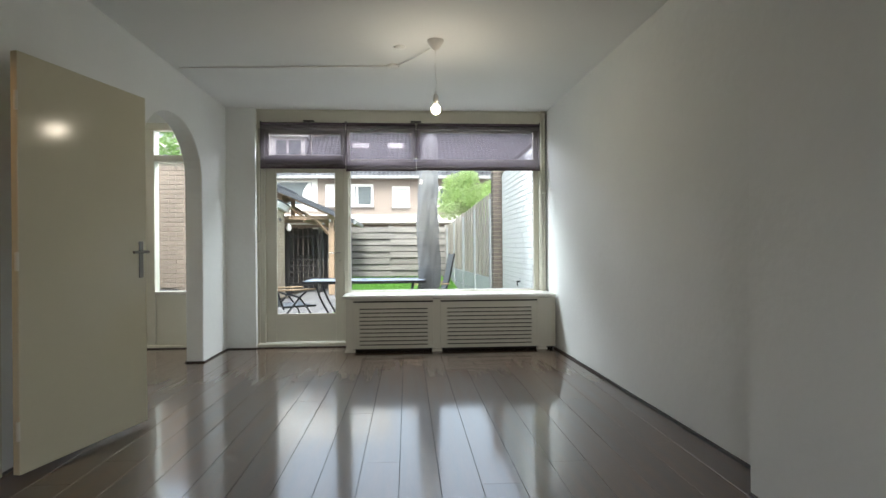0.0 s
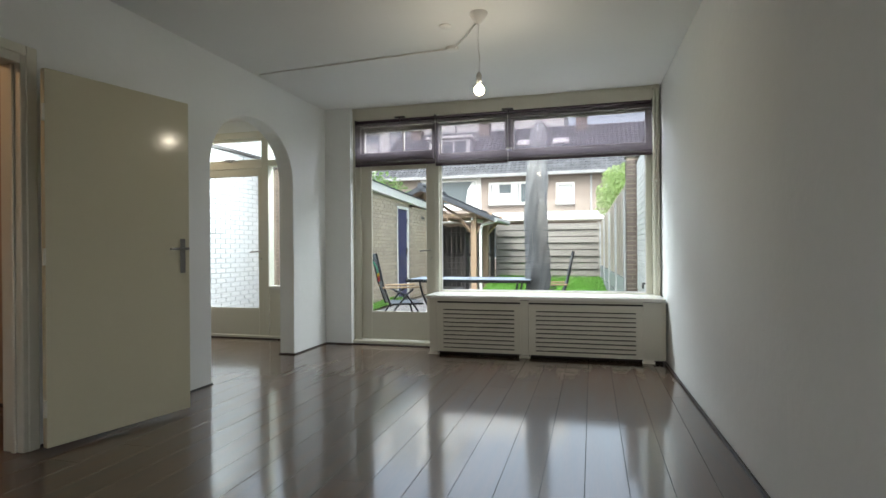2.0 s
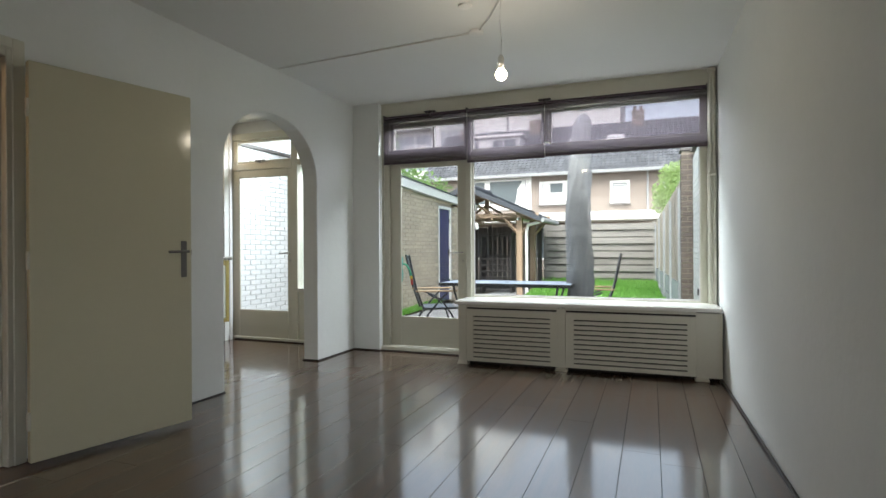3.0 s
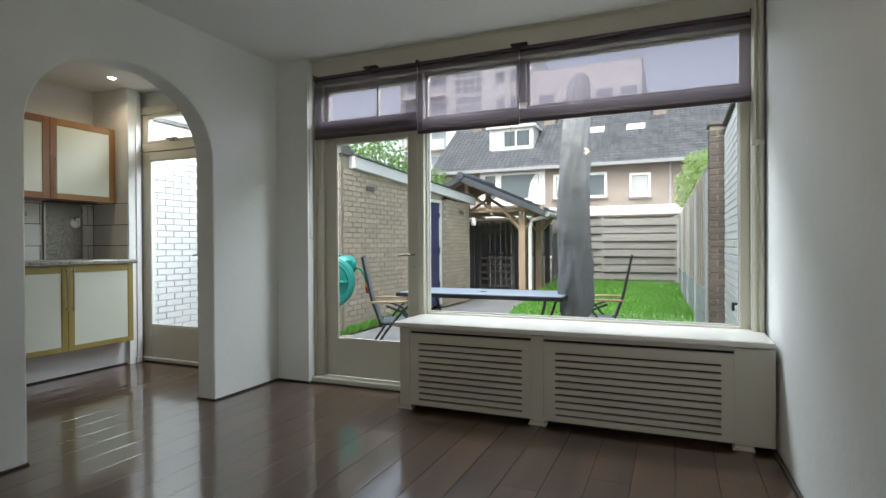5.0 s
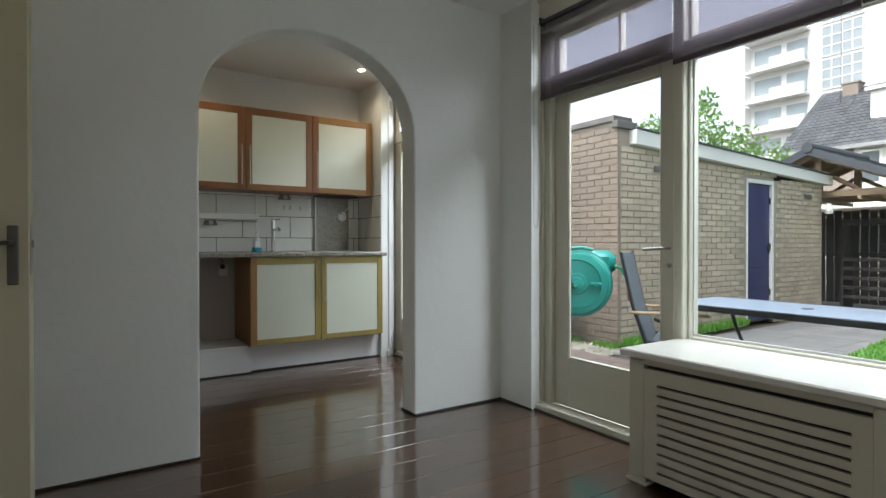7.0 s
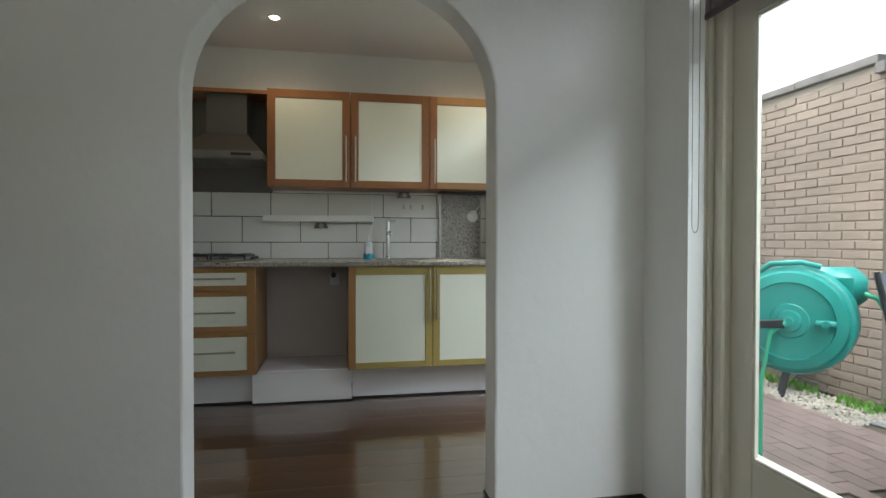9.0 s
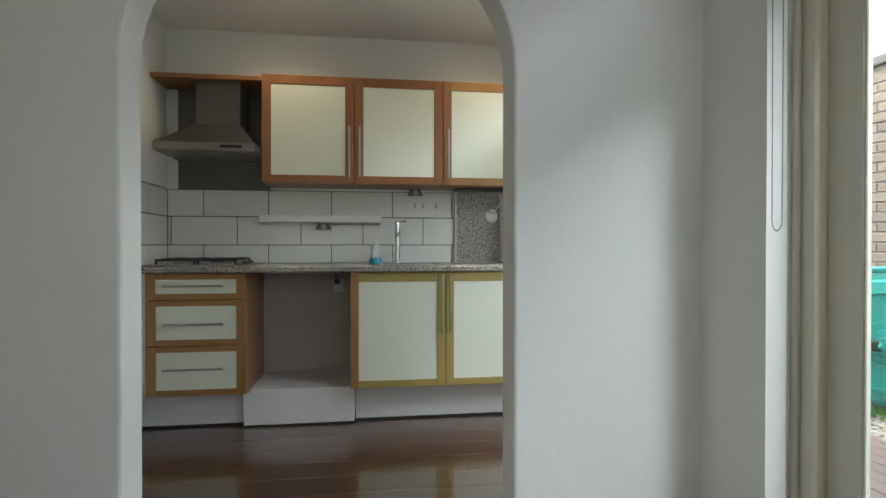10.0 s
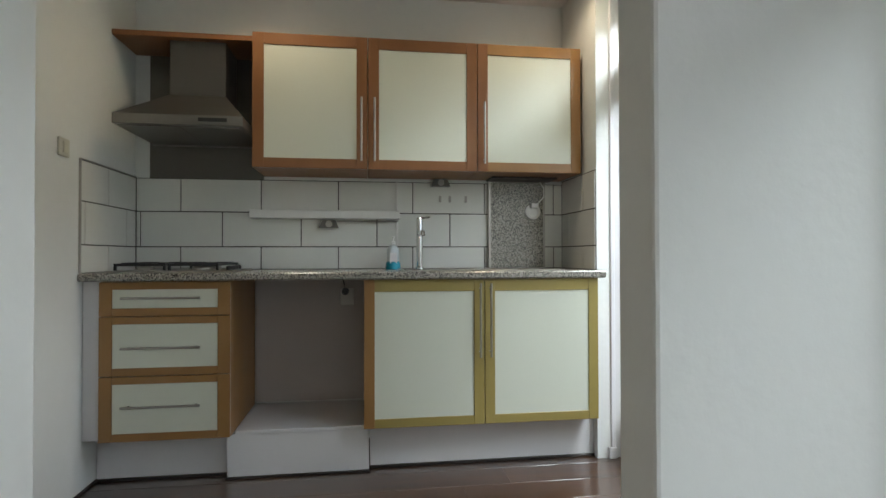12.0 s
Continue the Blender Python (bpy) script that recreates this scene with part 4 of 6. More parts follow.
# shelf, under-cabinet lights, hooks, board, round socket, switch
sh = thing("wall_shelf", "narrow white wall shelf fixed on the tiles", "shelf", (-3.83, 4.52, 1.33))
part("board", boxes([(KX + 0.01, KX + 0.075, 4.088, 4.95, 1.312, 1.36)], 0.003), M["plastic"], sh)
part("rail", rod(bmesh.new(), (KX + 0.04, 4.58, 1.298), (KX + 0.04, 4.94, 1.298), 0.004, 8), M["steel"], sh)
for y, z in ((4.478, 1.258), (5.142, 1.512)):
    u = thing("spot_fitting", "small wedge-shaped grey light fitting on the tiles", "light fitting", (KX + 0.03, y + 0.05, z))
    part("housing", slab(bmesh.new(), [(y, z), (y + 0.112, z), (y + 0.095, z + 0.045), (y + 0.017, z + 0.045)], "x", KX + 0.008, KX + 0.06), M["greysteel"], u)
    part("lens", lathe(bmesh.new(), [(0.020, 0), (0.018, 0.003)], (KX + 0.06, y + 0.057, z + 0.022), 18, pose(0, 0, 0, 0, 90, 0)), M["steel"], u)
for y in (5.20, 5.26, 5.36):
    hk = thing("wall_hook", "small clear adhesive hook on the tiles", "hook", (KX, y, 1.44))
    part("pad", boxes([(KX + 0.008, KX + 0.012, y - 0.008, y + 0.008, 1.42, 1.46)], 0.002), M["steel"], hk)
    part("peg", boxes([(KX + 0.012, KX + 0.025, y - 0.004, y + 0.004, 1.42, 1.428)], 0.001), M["steel"], hk)
gb = thing("speckled_board", "grey speckled board with pale edge standing on the worktop", "panel", (-3.83, 5.69, 1.016))
part("board", boxes([(KX + 0.012, KX + 0.032, 5.512, 5.845, 1.016, 1.545)], 0.002), M["granite"], gb)
part("edge", boxes([(KX + 0.012, KX + 0.036, 5.496, 5.512, 1.016, 1.56), (KX + 0.012, KX + 0.036, 5.845, 5.857, 1.016, 1.56), (KX + 0.012, KX + 0.036, 5.512, 5.845, 1.545, 1.56)], 0.001), M["steel"], gb)
rs = thing("round_socket", "round white socket with a white cable on the speckled board", "socket", (KX + 0.04, 5.778, 1.365))
part("plate", lathe(bmesh.new(), [(0.049, 0), (0.047, 0.012), (0.03, 0.016), (0.028, 0.01)], (KX + 0.032, 5.778, 1.365), 28, pose(0, 0, 0, 0, 90, 0)), M["plastic"], rs, smooth=True)
part("plug", boxes([(KX + 0.045, KX + 0.075, 5.755, 5.805, 1.385, 1.415)], 0.006), M["plastic"], rs)
part("cable", tube(bmesh.new(), [(KX + 0.06, 5.80, 1.41), (KX + 0.07, 5.838, 1.455), (KX + 0.06, 5.84, 1.51), (KX + 0.05, 5.815, 1.555)], 0.004, 8), M["plastic"], rs)
sw = thing("light_switch", "old ivory light switch on the side wall", "light switch", (-3.106, 3.45, 1.565))
part("plate", boxes([(-3.146, -3.066, 3.45, 3.462, 1.525, 1.605)], 0.004), M["cream"], sw)
part("rocker", boxes([(-3.126, -3.086, 3.462, 3.467, 1.54, 1.59)], 0.002), M["cream"], sw)
for s in SPOTS:
    sp = thing("ceiling_spot", "small lit recessed ceiling spot with a white ring", "ceiling light", s, "recessed ceiling spots")
    part("ring", lathe(bmesh.new(), [(0.040, -0.005), (0.044, -0.003), (0.045, 0.0)], s, 24), M["plastic"], sp)
    g = part("lens", lathe(bmesh.new(), [(0.027, -0.009), (0.029, -0.0055)], s, 20), M["spotglow"], sp)
    g.visible_shadow = False


# ---- garden ----
GZ = -0.05
ground_bm = bmesh.new()
slab(ground_bm, [(-400, 6.36), (400, 6.36), (400, 600), (-400, 600)], "z", -0.6, GZ - 0.03)
solo("ground", ground_bm, M["soil"], kind="structure")
bm = bmesh.new()
rowsy = [8.0, 9.5, 11.0, 12.5, 14.0, 16.0]
prev = None
for k, y in enumerate(rowsy):
    z = GZ + 0.012 + 0.03 * k
    a, b = bm.verts.new((-0.75 - 0.12 * k, y, z)), bm.verts.new((2.0 - 0.07 * k, y, z))
    if prev:
        bm.faces.new((prev[0], prev[1], b, a))
    prev = (a, b)
solo("lawn_ground", bm, M["lawn"], kind="structure")
rng = np.random.default_rng(4)


def blades(name, n, area, height, width, mat, dense=None):
    """Upright blades: two triangles each, scattered over an area (x0, x1, y0, y1)."""
    x = rng.uniform(area[0], area[1], n)
    y = rng.uniform(area[2], area[3], n)
    if dense:
        keep = rng.random(n) < dense(x, y)
        x, y = x[keep], y[keep]
    m = len(x)
    a = rng.uniform(0, 2 * math.pi, m)
    h = rng.uniform(0.5, 1.0, m) * (height(x, y) if callable(height) else height)
    z = GZ + np.clip((y - 8) / 1.5 * 0.03, 0, 0.2)
    lean = rng.normal(0, 0.35, (m, 2)) * h[:, None]
    dx, dy = np.cos(a) * width / 2, np.sin(a) * width / 2
    v = np.stack([np.stack([x - dx, y - dy, z], 1), np.stack([x + dx, y + dy, z], 1),
                  np.stack([x + dx * 0.8 + lean[:, 0] * 0.4, y + dy * 0.8 + lean[:, 1] * 0.4, z + h * 0.6], 1),
                  np.stack([x - dx * 0.8 + lean[:, 0] * 0.4, y - dy * 0.8 + lean[:, 1] * 0.4, z + h * 0.6], 1),
                  np.stack([x + lean[:, 0], y + lean[:, 1], z + h], 1)], 1).reshape(-1, 3)
    faces = []
    for k in range(m):
        b = 5 * k
        faces += [(b, b + 1, b + 2, b + 3), (b + 3, b + 2, b + 4)]
    me = bpy.data.meshes.new(name)
    me.from_pydata(v.tolist(), [], faces)
    me.materials.append(mat)
    return tagged(new(name, me), "uneven green grass and weeds", "grass", kind="stuff")


blades("grass", 26000, (-1.3, 1.95, 8.0, 15.9), lambda x, y: 0.06 + 0.05 * (np.sin(x * 3) * np.sin(y * 2) > 0) + 0.14 * np.clip((y - 13.5) / 2.2, 0, 1), 0.022, M["grass"], lambda x, y: (x > -0.75 - (y - 8) * 0.08))
blades("weeds", 350, (-3.7, -2.5, 8.3, 8.48), 0.06, 0.02, M["grass"], lambda x, y: 0.3 + 0.7 * (np.sin(x * 9) > 0))
blades("weeds", 900, (-2.58, -2.45, 8.5, 11.0), 0.12, 0.02, M["grass"])

# gravel strip at the gable
m_ = 2200
gx, gy = rng.uniform(-3.8, -2.35, m_), rng.uniform(7.98, 8.47, m_)
verts, faces = [], []
for k in range(m_):
    r = rng.uniform(0.008, 0.018)
    c = np.array([gx[k], gy[k], GZ - 0.012 + r * 0.6])
    b = len(verts)
    for d in ((1, 0, 0), (0, 1, 0), (-1, 0, 0), (0, -1, 0), (0, 0, 0.8), (0, 0, -0.8)):
        verts.append(tuple(c + np.array(d) * r * rng.uniform(0.7, 1.2)))
    for i in range(4):
        j = (i + 1) % 4
        faces += [(b + i, b + j, b + 4), (b + j, b + i, b + 5)]
me = bpy.data.meshes.new("gravel")
me.from_pydata(verts, [], faces)
me.materials.append(M["gravel"])
tagged(new("gravel", me), "pale gravel strip along the wall", "gravel", kind="stuff")

# ---- sheds and garden walls (brick courses are added at the end of the file) ----
shed = thing("brick_shed", "yellow brick shed with white fascia, closed navy door, brown gable", "shed", (-2.6, 8.5, GZ))
part("wall", boxes([(-4.4, -2.612, 8.75, 11.18, GZ, 2.2), (-4.4, -2.612, 11.93, 13.45, GZ, 2.0), (-4.4, -2.612, 11.18, 11.93, 1.95, 2.1), (-4.4, -2.75, 11.18, 11.93, GZ, 1.95)]), M["mortar"], shed)
bm = bmesh.new()
slab(bm, [(8.72, 2.20), (13.62, 2.02), (13.62, 2.17), (8.72, 2.36)], "x", -2.62, -2.52)
part("fascia", bm, M["whitepaint"], shed)
bm = bmesh.new()
slab(bm, [(8.72, 2.3605), (13.66, 2.1705), (13.66, 2.19), (8.72, 2.38)], "x", -4.5, -2.50)
part("roof", bm, M["slate"], shed)
part("gable_wall", boxes([(-4.1, -2.615, 8.515, 8.74, GZ, 2.44)]), M["mortar"], shed)
part("coping", boxes([(-4.1, -3.35, 8.46, 8.78, 2.44, 2.50), (-3.345, -2.62, 8.46, 8.78, 2.44, 2.505), (-2.64, -2.56, 8.45, 8.79, 2.36, 2.44)], 0.006), M["coping"], shed)
sd = part("door", boxes([(-2.66, -2.635, 11.22, 11.86, 0.0, 1.93)], 0.003), M["navy"], shed)
part("board_groove", boxes([(-2.635, -2.633, 11.22, 11.86, z, z + 0.008) for z in (0.45, 0.75)]), M["black"], sd)
part("handle", boxes([(-2.635, -2.61, 11.80, 11.83, 0.95, 1.08)], 0.003), M["blackplastic"], sd)
for z in (0.35, 1.0, 1.65):
    part("hinge", boxes([(-2.633, -2.615, 11.84, 11.87, z, z + 0.09)]), M["blackplastic"], sd)
part("door_frame", boxes([(-2.65, -2.60, 11.86, 11.92, 0, 1.985), (-2.65, -2.60, 11.19, 11.22, 0, 1.985), (-2.65, -2.60, 11.22, 11.86, 1.93, 1.985)], 0.004), M["whitepaint"], shed)
for y, z in ((9.15, 1.93), (12.85, 1.78)):
    part("air_vent", boxes([(-2.606, -2.594, y, y + 0.22, z, z + 0.065)] + [(-2.594, -2.590, y + 0.01 + 0.03 * k, y + 0.025 + 0.03 * k, z + 0.01, z + 0.055) for k in range(7)], 0.001), M["coping"], shed)
lt = thing("wall_lamp", "small weathered lamp fixed to the shed corner", "wall lamp", (-2.55, 13.4, 1.6))
part("arm", boxes([(-2.60, -2.5, 13.38, 13.41, 1.72, 1.74)], 0.002), M["coping"], lt)
part("body", lathe(bmesh.new(), [(0.05, 0), (0.06, 0.05), (0.035, 0.16)], (-2.49, 13.4, 1.56), 12), M["whitepaint"], lt)

wl = tagged(new("garden_wall_white"), kind="structure")
ORIGIN[wl] = Vector()
part("core", boxes([(-4.1, -3.892, 6.36, 8.515, GZ, 2.55)]), M["whitemortar"], wl)
part("coping", boxes([(-4.14, -3.86, 6.36, 8.45, 2.55, 2.60)], 0.006), M["coping"], wl)
wr = tagged(new("garden_wall_east"), kind="structure")
ORIGIN[wr] = Vector()
bm = bmesh.new()
slab(bm, [(6.36, GZ), (9.05, GZ), (9.05, 2.36), (6.36, 2.42)], "x", 2.012, 2.22)
part("core", bm, M["whitemortar"], wr)
part("pier_core", boxes([(1.862, 2.20, 9.062, 9.28, GZ, 2.44)]), M["mortar"], wr)
part("pier_cap", boxes([(1.84, 2.24, 9.03, 9.31, 2.44, 2.48)], 0.006), M["coping"], wr)
part("wall_cap", boxes([(1.98, 2.24, 6.36, 9.03, 2.42, 2.45)], 0.005), M["coping"], wr)
solo("outdoor_tap", rod(rod(bmesh.new(), (2.0, 7.55, 0.62), (1.95, 7.55, 0.62), 0.012), (1.955, 7.55, 0.63), (1.955, 7.55, 0.56), 0.012), M["blackplastic"], "small dark garden tap on the white wall", "tap")

# ---- pergola ----
pg = thing("pergola", "open timber garden shelter with a dark shingled gable roof", "garden shelter", (-2.78, 14.5, GZ))
RX, RZ, EX, EZ, WX, WZ = -2.78, 2.62, -0.93, 1.80, -4.5, 1.86
PX, PY, BZ = -1.51, 13.7, 1.84
for y in (PY, PY + 1.55):
    part("post", boxes([(PX - 0.07, PX + 0.07, y, y + 0.14, GZ, BZ + 0.12)], 0.006), M["timber"], pg)
    part("beam", boxes([(-4.3, -1.05, y + 0.02, y + 0.11, BZ, BZ + 0.11)], 0.004), M["timber"], pg)
    for s in (-1, 1):
        part("brace", rod(bmesh.new(), (PX + 0.40 * s, y + 0.07, BZ + 0.02), (PX + 0.05 * s, y + 0.07, BZ - 0.38), 0.04, 4), M["timber"], pg)
        part("strut", rod(bmesh.new(), (RX + 0.55 * s, y + 0.07, BZ + 0.11), (RX + 0.06 * s, y + 0.07, BZ + 0.42), 0.035, 4), M["timber"], pg)
    part("king_post", boxes([(RX - 0.05, RX + 0.05, y + 0.02, y + 0.11, BZ + 0.11, RZ - 0.10)], 0.003), M["timber"], pg)
for x in (-1.56, -2.2, -3.0):
    part("lath", boxes([(x, x + 0.05, PY - 0.05, PY + 1.9, BZ - 0.06, BZ - 0.002)], 0.003), M["whitepaint"] if x > -2 else M["timber"], pg)
for ax, az, bx_, bz in ((RX, RZ, EX, EZ), (RX, RZ, WX, WZ)):
    d_ = Vector((bx_ - ax, 0, bz - az)).normalized()
    for y in (PY - 0.15, PY + 0.45, PY + 1.05, PY + 1.65):
        bm = bmesh.new()
        slab(bm, [(ax, az - 0.14), (bx_, bz - 0.12), (bx_, bz - 0.04), (ax, az - 0.04)], "y", y, y + 0.06)
        part("rafter", bm, M["timber"], pg)
    bm = bmesh.new()
    slab(bm, [(ax, az - 0.04), (bx_, bz - 0.04), (bx_, bz), (ax, az)], "y", PY - 0.3, PY + 1.85)
    part("roof_deck", bm, M["timber"], pg)
    n = 9
    length = math.hypot(bx_ - ax, bz - az)
    for k in range(n):
        p, q = Vector((ax, 0, az)) + d_ * (k * length / n), Vector((ax, 0, az)) + d_ * min((k + 1) * length / n + 0.03, length + 0.03)
        bm = bmesh.new()
        slab(bm, [(p.x, p.z + 0.004), (q.x, q.z + 0.018), (q.x, q.z + 0.045), (p.x, p.z + 0.014)], "y", PY - 0.32, PY + 1.87)
        part("shingle_row", bm, M["slate"], pg)
    bm = bmesh.new()
    slab(bm, [(ax, az - 0.10), (bx_, bz - 0.08), (bx_, bz + 0.03), (ax, az + 0.03)], "y", PY - 0.345, PY - 0.322)
    part("verge_board", bm, M["slate"], pg)
part("ridge_cap", tube(bmesh.new(), [(RX, PY - 0.37, RZ + 0.02), (RX, PY + 0.7, RZ + 0.02), (RX, PY + 1.9, RZ + 0.02)], 0.085, 10), M["slate"], pg)
part("gutter", tube(bmesh.new(), [(EX + 0.03, PY - 0.3, EZ - 0.04), (EX + 0.03, PY + 1.85, EZ - 0.04)], 0.055, 10), M["zinc"], pg)
part("downpipe", tube(bmesh.new(), [(EX + 0.03, PY - 0.1, EZ - 0.06), (-1.30, PY + 0.05, 1.66), (-1.34, PY + 0.05, 1.5), (-1.34, PY + 0.05, 0.0)], 0.04, 10), M["whitepaint"], pg)

# ---- fences ----
bf = thing("woven_fence", "weathered grey horizontal board fence at the end of the garden", "fence", (0.15, 15.95, 0))
for x in (-1.34, -0.15, 1.5):
    part("post", boxes([(x, x + 0.07, 15.98, 16.05, 0, 1.80)], 0.004), M["greywood"], bf)
board = None
for i, (xa, xb) in enumerate(((-1.30, -0.12), (-0.12, 1.54))):
    for k in range(9):
        z = 0.10 + k * 0.185
        y = 15.93 if (k + i) % 2 else 15.985
        bm = boxes([(xa, xb, y, y + 0.022, z, z + 0.16)], 0.004)
        bmesh.ops.rotate(bm, cent=((xa + xb) / 2, y, z + 0.08), matrix=Matrix.Rotation(radians(rng.uniform(-0.5, 0.5)), 3, "Y"), verts=bm.verts)
        part("board", bm, M["greywood"], bf)
# added dark sheet; its colour gives the shade between the fence boards
solo("fence_backing", boxes([(-1.3, 1.54, 16.06, 16.08, 0.05, 1.70)]), M["darkwood"], "dark sheet added behind the weathered fence to shade its gaps", "fence")
df = thing("dark_fence", "black-stained upright board fence with a cross rail behind the shelter", "fence", (-2.6, 15.8, 0))
for k in range(20):
    x = -4.1 + k * 0.14
    part("board", boxes([(x, x + 0.125, 15.6 + 0.015 * (k % 2), 15.62 + 0.015 * (k % 2), -0.03, 1.70 + 0.02 * math.sin(k * 2.3))], 0.002), M["darkwood"] if k < 13 or k % 2 else M["greywood"], df)
part("rail", boxes([(-4.1, -1.32, 15.57, 15.60, 0.85, 0.93), (-4.1, -1.32, 15.57, 15.60, 1.45, 1.52)], 0.003), M["darkwood"], df)
rail = thing("garden_rack", "low dark slatted rack standing before the fence", "rack", (-2.3, 14.6, GZ))
part("frame", boxes([(-2.75, -2.70, 14.5, 14.9, GZ, 1.5), (-1.95, -1.90, 14.5, 14.9, GZ, 1.5), (-2.70, -1.95, 14.5, 14.53, 1.40, 1.5)], 0.004), M["darkwood"], rail)
for k in range(5):
    part("slat", boxes([(-2.70, -1.95, 14.5, 14.53, 0.15 + 0.16 * k, 0.21 + 0.16 * k)], 0.003), M["darkwood"], rail)
rf = thing("board_fence", "weathered upright board fence on grey concrete base panels", "fence", (1.7, 12.6, 0))
x_at = lambda y: 1.85 - (y - 9.28) * 0.041
n = 44
for k in range(n):
    y = 9.30 + k * 0.152
    x, top = x_at(y), 2.06 - (y - 9.3) * 0.045 + (0.02 if k % 2 else 0)
    part("board", boxes([(x + 0.015 * (k % 2), x + 0.02 + 0.015 * (k % 2), y, y + 0.14, 0.58, top)], 0.003), M["fencewood"], rf)
for k in range(5):
    y = 9.30 + k * 1.66
    part("post", boxes([(x_at(y) - 0.03, x_at(y) + 0.06, y - 0.04, y + 0.05, GZ, 1.95 - k * 0.06)], 0.006), M["concrete"], rf)
    if k < 4:
        for z in (GZ, 0.27):
            bm = bmesh.new()
            slab(bm, [(x_at(y), y + 0.05), (x_at(y + 1.62), y + 1.62), (x_at(y + 1.62) + 0.04, y + 1.62), (x_at(y) + 0.04, y + 0.05)], "z", z, z + 0.30)
            part("base_panel", bm, M["concrete"], rf)

# ---- patio furniture ----
tb = thing("garden_table", "folding garden table with blue-grey top and dark curved steel legs", "garden table", (-0.2, 7.25, GZ))
part("top", boxes([(-0.93, 0.62, 6.93, 7.56, 0.672, 0.688)], 0.006), M["tabletop"], tb)
part("rim", boxes([(-0.945, 0.635, 6.915, 6.929, 0.650, 0.69), (-0.945, 0.635, 7.561, 7.575, 0.650, 0.69), (-0.945, -0.931, 6.929, 7.561, 0.650, 0.69), (0.621, 0.635, 6.929, 7.561, 0.650, 0.69)], 0.004), M["iron"], tb)
part("parasol_hole", rod(bmesh.new(), (-0.18, 7.25, 0.688), (-0.18, 7.25, 0.692), 0.03, 18), M["iron"], tb)
for y in (7.0, 7.49):
    for s, x0 in ((1, -0.80), (-1, 0.49)):
        pts = [(x0 + s * (0.02 + 0.34 * (t ** 1.6)) , y, 0.655 - 0.64 * t) for t in (0, 0.12, 0.25, 0.4, 0.55, 0.7, 0.85)] + [(x0 + s * 0.26, y, GZ + 0.012)]
        part("leg", tube(bmesh.new(), pts, 0.013, 8), M["iron"], tb)
for x in (-0.56, 0.25):
    part("stretcher", rod(bmesh.new(), (x, 7.0, 0.30), (x, 7.49, 0.30), 0.01, 8), M["iron"], tb)


def folding_chair(label):
    """A reclining folding chair that faces +x; its back leans to -x."""
    c = thing("folding_chair", label, "garden chair", (0, 0, 0), "folding garden chairs")
    for y in (-0.27, 0.27):
        part("back_rail", tube(bmesh.new(), [(0.0, y, 0.36), (-0.10, y, 0.65), (-0.19, y, 1.07)], 0.013, 8), M["iron"], c)
        part("front_leg", tube(bmesh.new(), [(-0.16, y * 1.04, 0.012), (0.06, y * 1.04, 0.33), (0.22, y * 1.04, 0.52), (0.30, y * 1.04, 0.585)], 0.012, 8), M["iron"], c)
        part("rear_leg", tube(bmesh.new(), [(0.44, y * 0.96, 0.012), (0.36, y * 0.96, 0.30), (0.22, y * 0.96, 0.50), (0.05, y * 0.96, 0.57)], 0.012, 8), M["iron"], c)
        part("armrest", boxes([(-0.11, 0.43, y - 0.025, y + 0.025, 0.60, 0.622)], 0.006), M["oak"], c)
    for x, z in ((-0.16, 0.012), (0.44, 0.012)):
        part("foot_bar", rod(bmesh.new(), (x, -0.28, z), (x, 0.28, z), 0.011, 8), M["iron"], c)
    bm = bmesh.new()
    slab(bm, [(0.0, 0.38), (-0.095, 0.65), (-0.185, 1.06), (-0.178, 1.062), (-0.088, 0.65), (0.008, 0.378)], "y", -0.255, 0.255)
    part("back_mesh", bm, M["mesh"], c)
    part("seat_mesh", boxes([(0.02, 0.42, -0.25, 0.25, 0.385, 0.395)], 0.002), M["mesh"], c)
    part("seat_rail", boxes([(0.0, 0.44, -0.27, -0.25, 0.375, 0.40), (0.0, 0.44, 0.25, 0.27, 0.375, 0.40)], 0.004), M["iron"], c)
    return c


ch = folding_chair("folding grey mesh garden chair with wooden armrests beside hose reel")
ch.matrix_basis = pose(-1.36, 7.38, GZ, 0, 0, 29)
ch2 = copy_thing(ch, pose(0.90, 8.35, GZ, 0, 0, 184))
tagged(ch2, "folding grey mesh garden chair with wooden armrests behind covered parasol")

um = thing("covered_parasol", "closed garden parasol under a creased grey weather cover", "parasol", (0.66, 7.28, GZ))
bm = bmesh.new()
rings = []
prof = [(0.10, 0.45), (0.135, 0.52), (0.145, 0.66), (0.146, 0.85), (0.143, 1.1), (0.145, 1.4), (0.135, 1.7), (0.128, 1.95), (0.118, 2.2), (0.108, 2.42), (0.095, 2.55), (0.06, 2.63), (0.015, 2.66)]
fine = []
for (r0, z0), (r1, z1) in zip(prof, prof[1:]):
    k = max(1, int((z1 - z0) / 0.045))
    fine += [(r0 + (r1 - r0) * i / k, z0 + (z1 - z0) * i / k) for i in range(k)]
fine.append(prof[-1])
